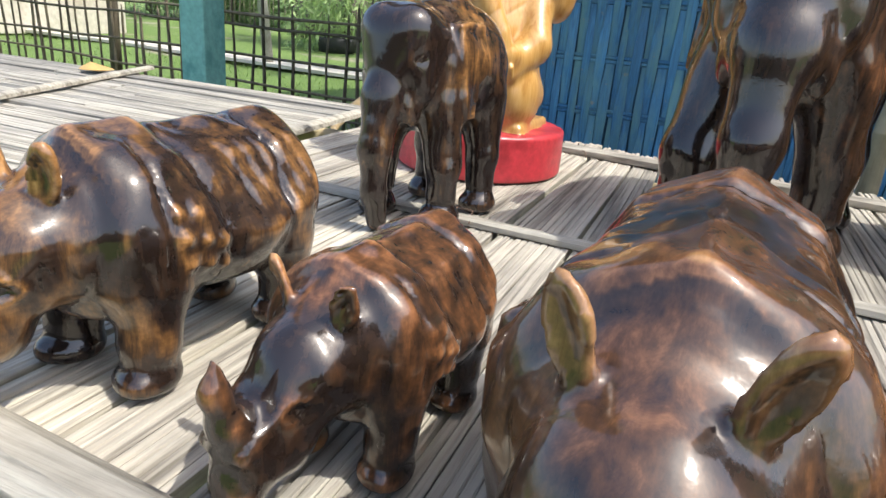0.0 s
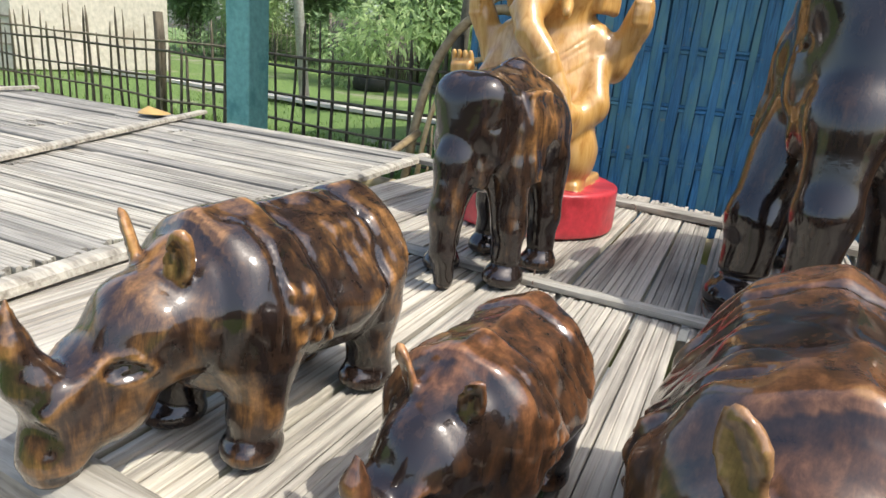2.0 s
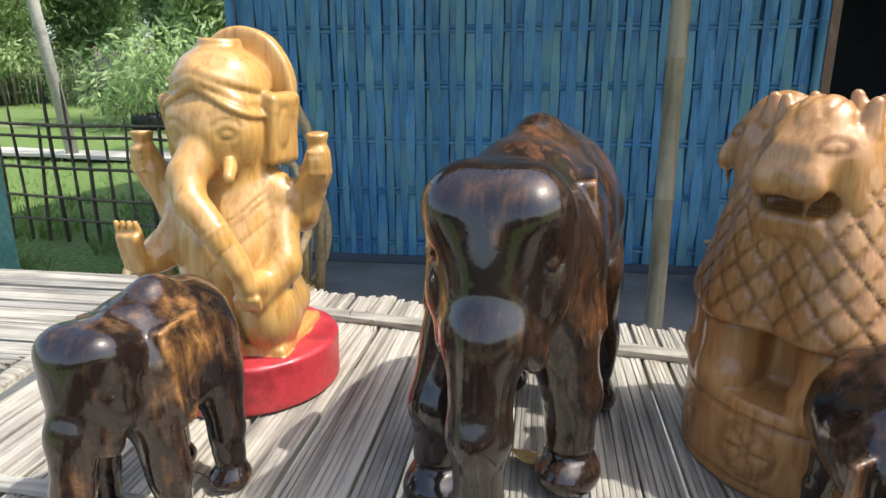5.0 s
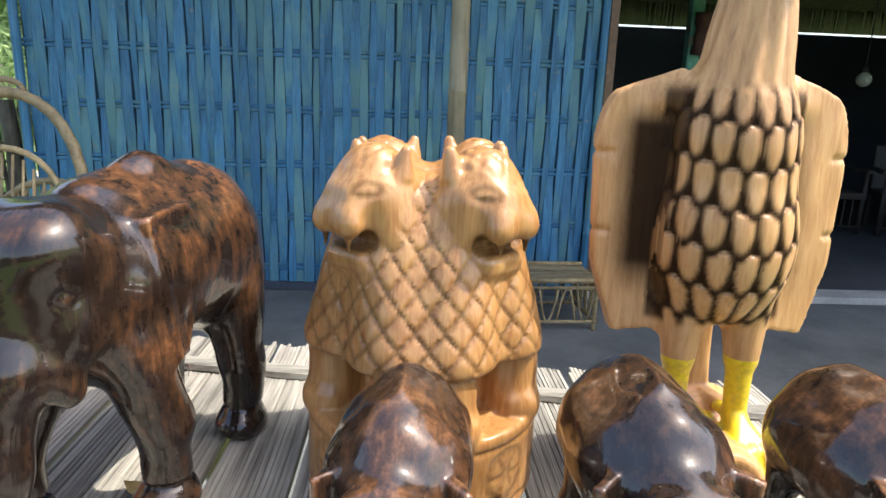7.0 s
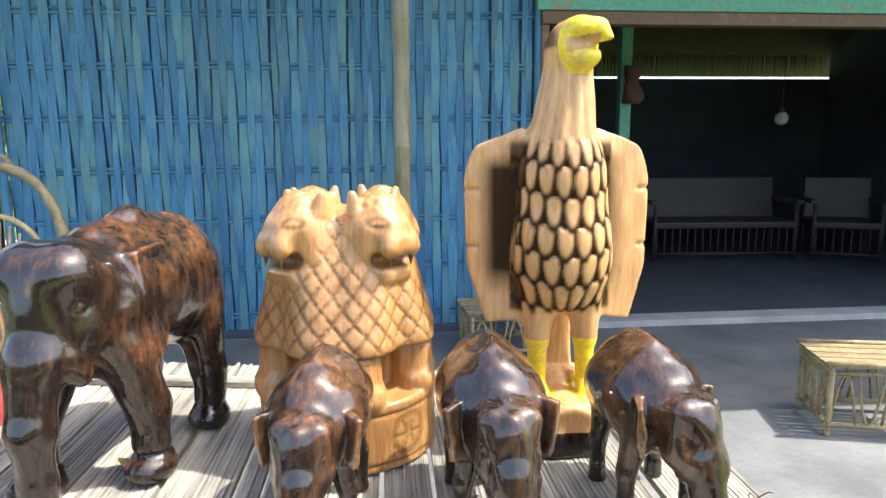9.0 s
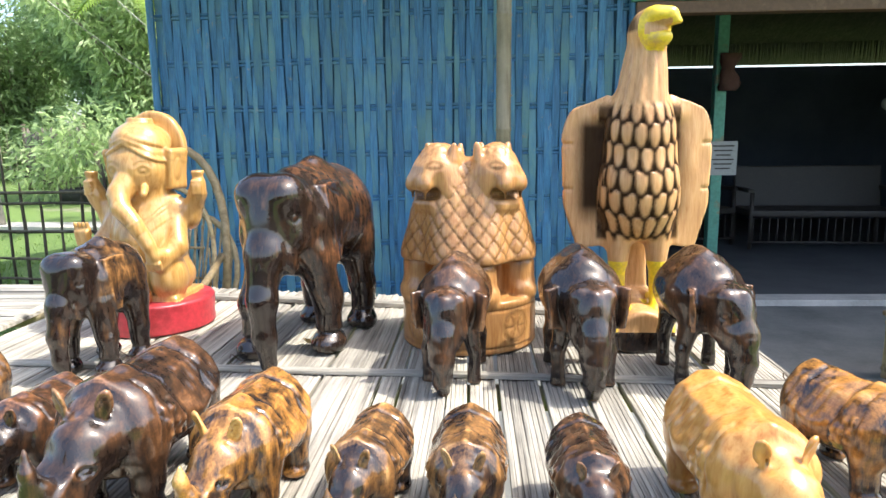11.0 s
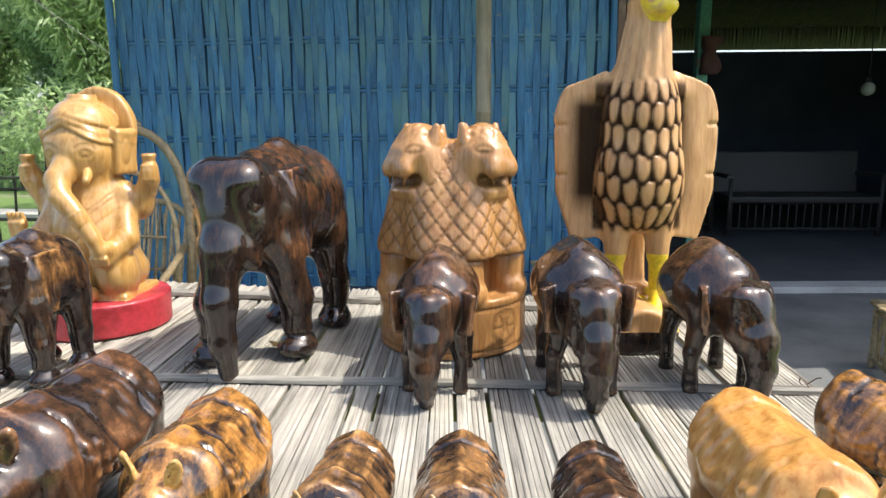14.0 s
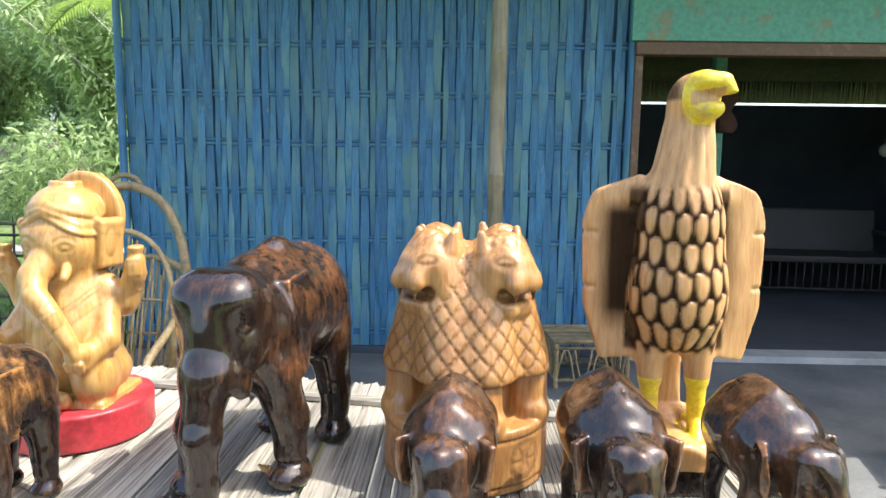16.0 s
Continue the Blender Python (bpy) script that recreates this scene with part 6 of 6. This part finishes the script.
# ---- pieces: slats of the table ----
def slat_mesh(width, length, mat, seed, axis):
    """A flattened bamboo slat: a few split ribs side by side, ragged at the ends."""
    rnd = random.Random(seed)
    ribs = max(2, round(width / 0.0085))
    V, F = [], []
    n = 7
    for r in range(ribs):
        u0, u1 = (r / ribs - 0.5) * width + 0.0002, ((r + 1) / ribs - 0.5) * width - 0.0002
        zt = -rnd.uniform(0.0, 0.0022)
        e0, e1 = rnd.uniform(-0.018, 0.010), rnd.uniform(-0.012, 0.014)
        q = len(V)
        for i in range(n + 1):
            t = i / n
            v = e0 + (length + e1 - e0) * t
            wob = 0.0016 * math.sin(t * 9 + seed) + 0.0008 * rnd.uniform(-1, 1)
            for uu, zz in ((u0, -0.014), (u0, zt - 0.0012), (u0 + 0.0012, zt), (u1 - 0.0012, zt), (u1, zt - 0.0012), (u1, -0.014)):
                a, b = uu + wob, v
                V.append((a, b, zz + wob * 0.4) if axis == "y" else (b, -a, zz + wob * 0.4))
        for i in range(n):
            for k in range(5):
                a = q + i * 6 + k
                F.append((a, a + 6, a + 7, a + 1))
        F += [tuple(q + k for k in range(6)), tuple(q + n * 6 + k for k in range(6))[::-1]]
    return mesh_of("slat", V, F, mat)


rnd = random.Random(5)
x, i = SEAM, 0
while x < TABLE_R - 0.01:
    w = rnd.choice((0.042, 0.055, 0.068, 0.082, 0.095))
    cx = x + w / 2
    y0, y1 = front_y(cx), back_y(cx)
    gap = 0.004 if i % 3 else 0.009
    if 0.585 < cx < 0.615 + w:
        gap = 0.014
    ob = part("slat", slat_mesh(w - 0.0015, y1 - y0, M_BOARD_Y, i, "y"), table)
    ob.matrix_basis = pose(cx, y0, -0.0005, rnd.uniform(-0.08, 0.08), 0, rnd.uniform(-0.3, 0.3))
    x += w + gap * rnd.uniform(0.3, 1.0)
    i += 1
y = 0.0
while y < 1.52:
    w = rnd.choice((0.04, 0.052, 0.064, 0.08))
    shift = rnd.uniform(-0.05, 0.05)
    cut = -1.62 + rnd.uniform(-0.35, 0.35)
    for a, b in ((TABLE_L, cut - 0.006), (cut, SEAM - 0.012 - 0.07 * y + rnd.uniform(-0.02, 0.0))):
        ob = part("slat", slat_mesh(w - 0.0015, b - a, M_BOARD_X, i, "x"), table)
        ob.matrix_basis = pose(a, y + w / 2, rnd.uniform(-0.004, 0.001), 0, rnd.uniform(-0.12, 0.12), rnd.uniform(-0.25, 0.25))
        i += 1
    y += w + rnd.uniform(0.0015, 0.006)
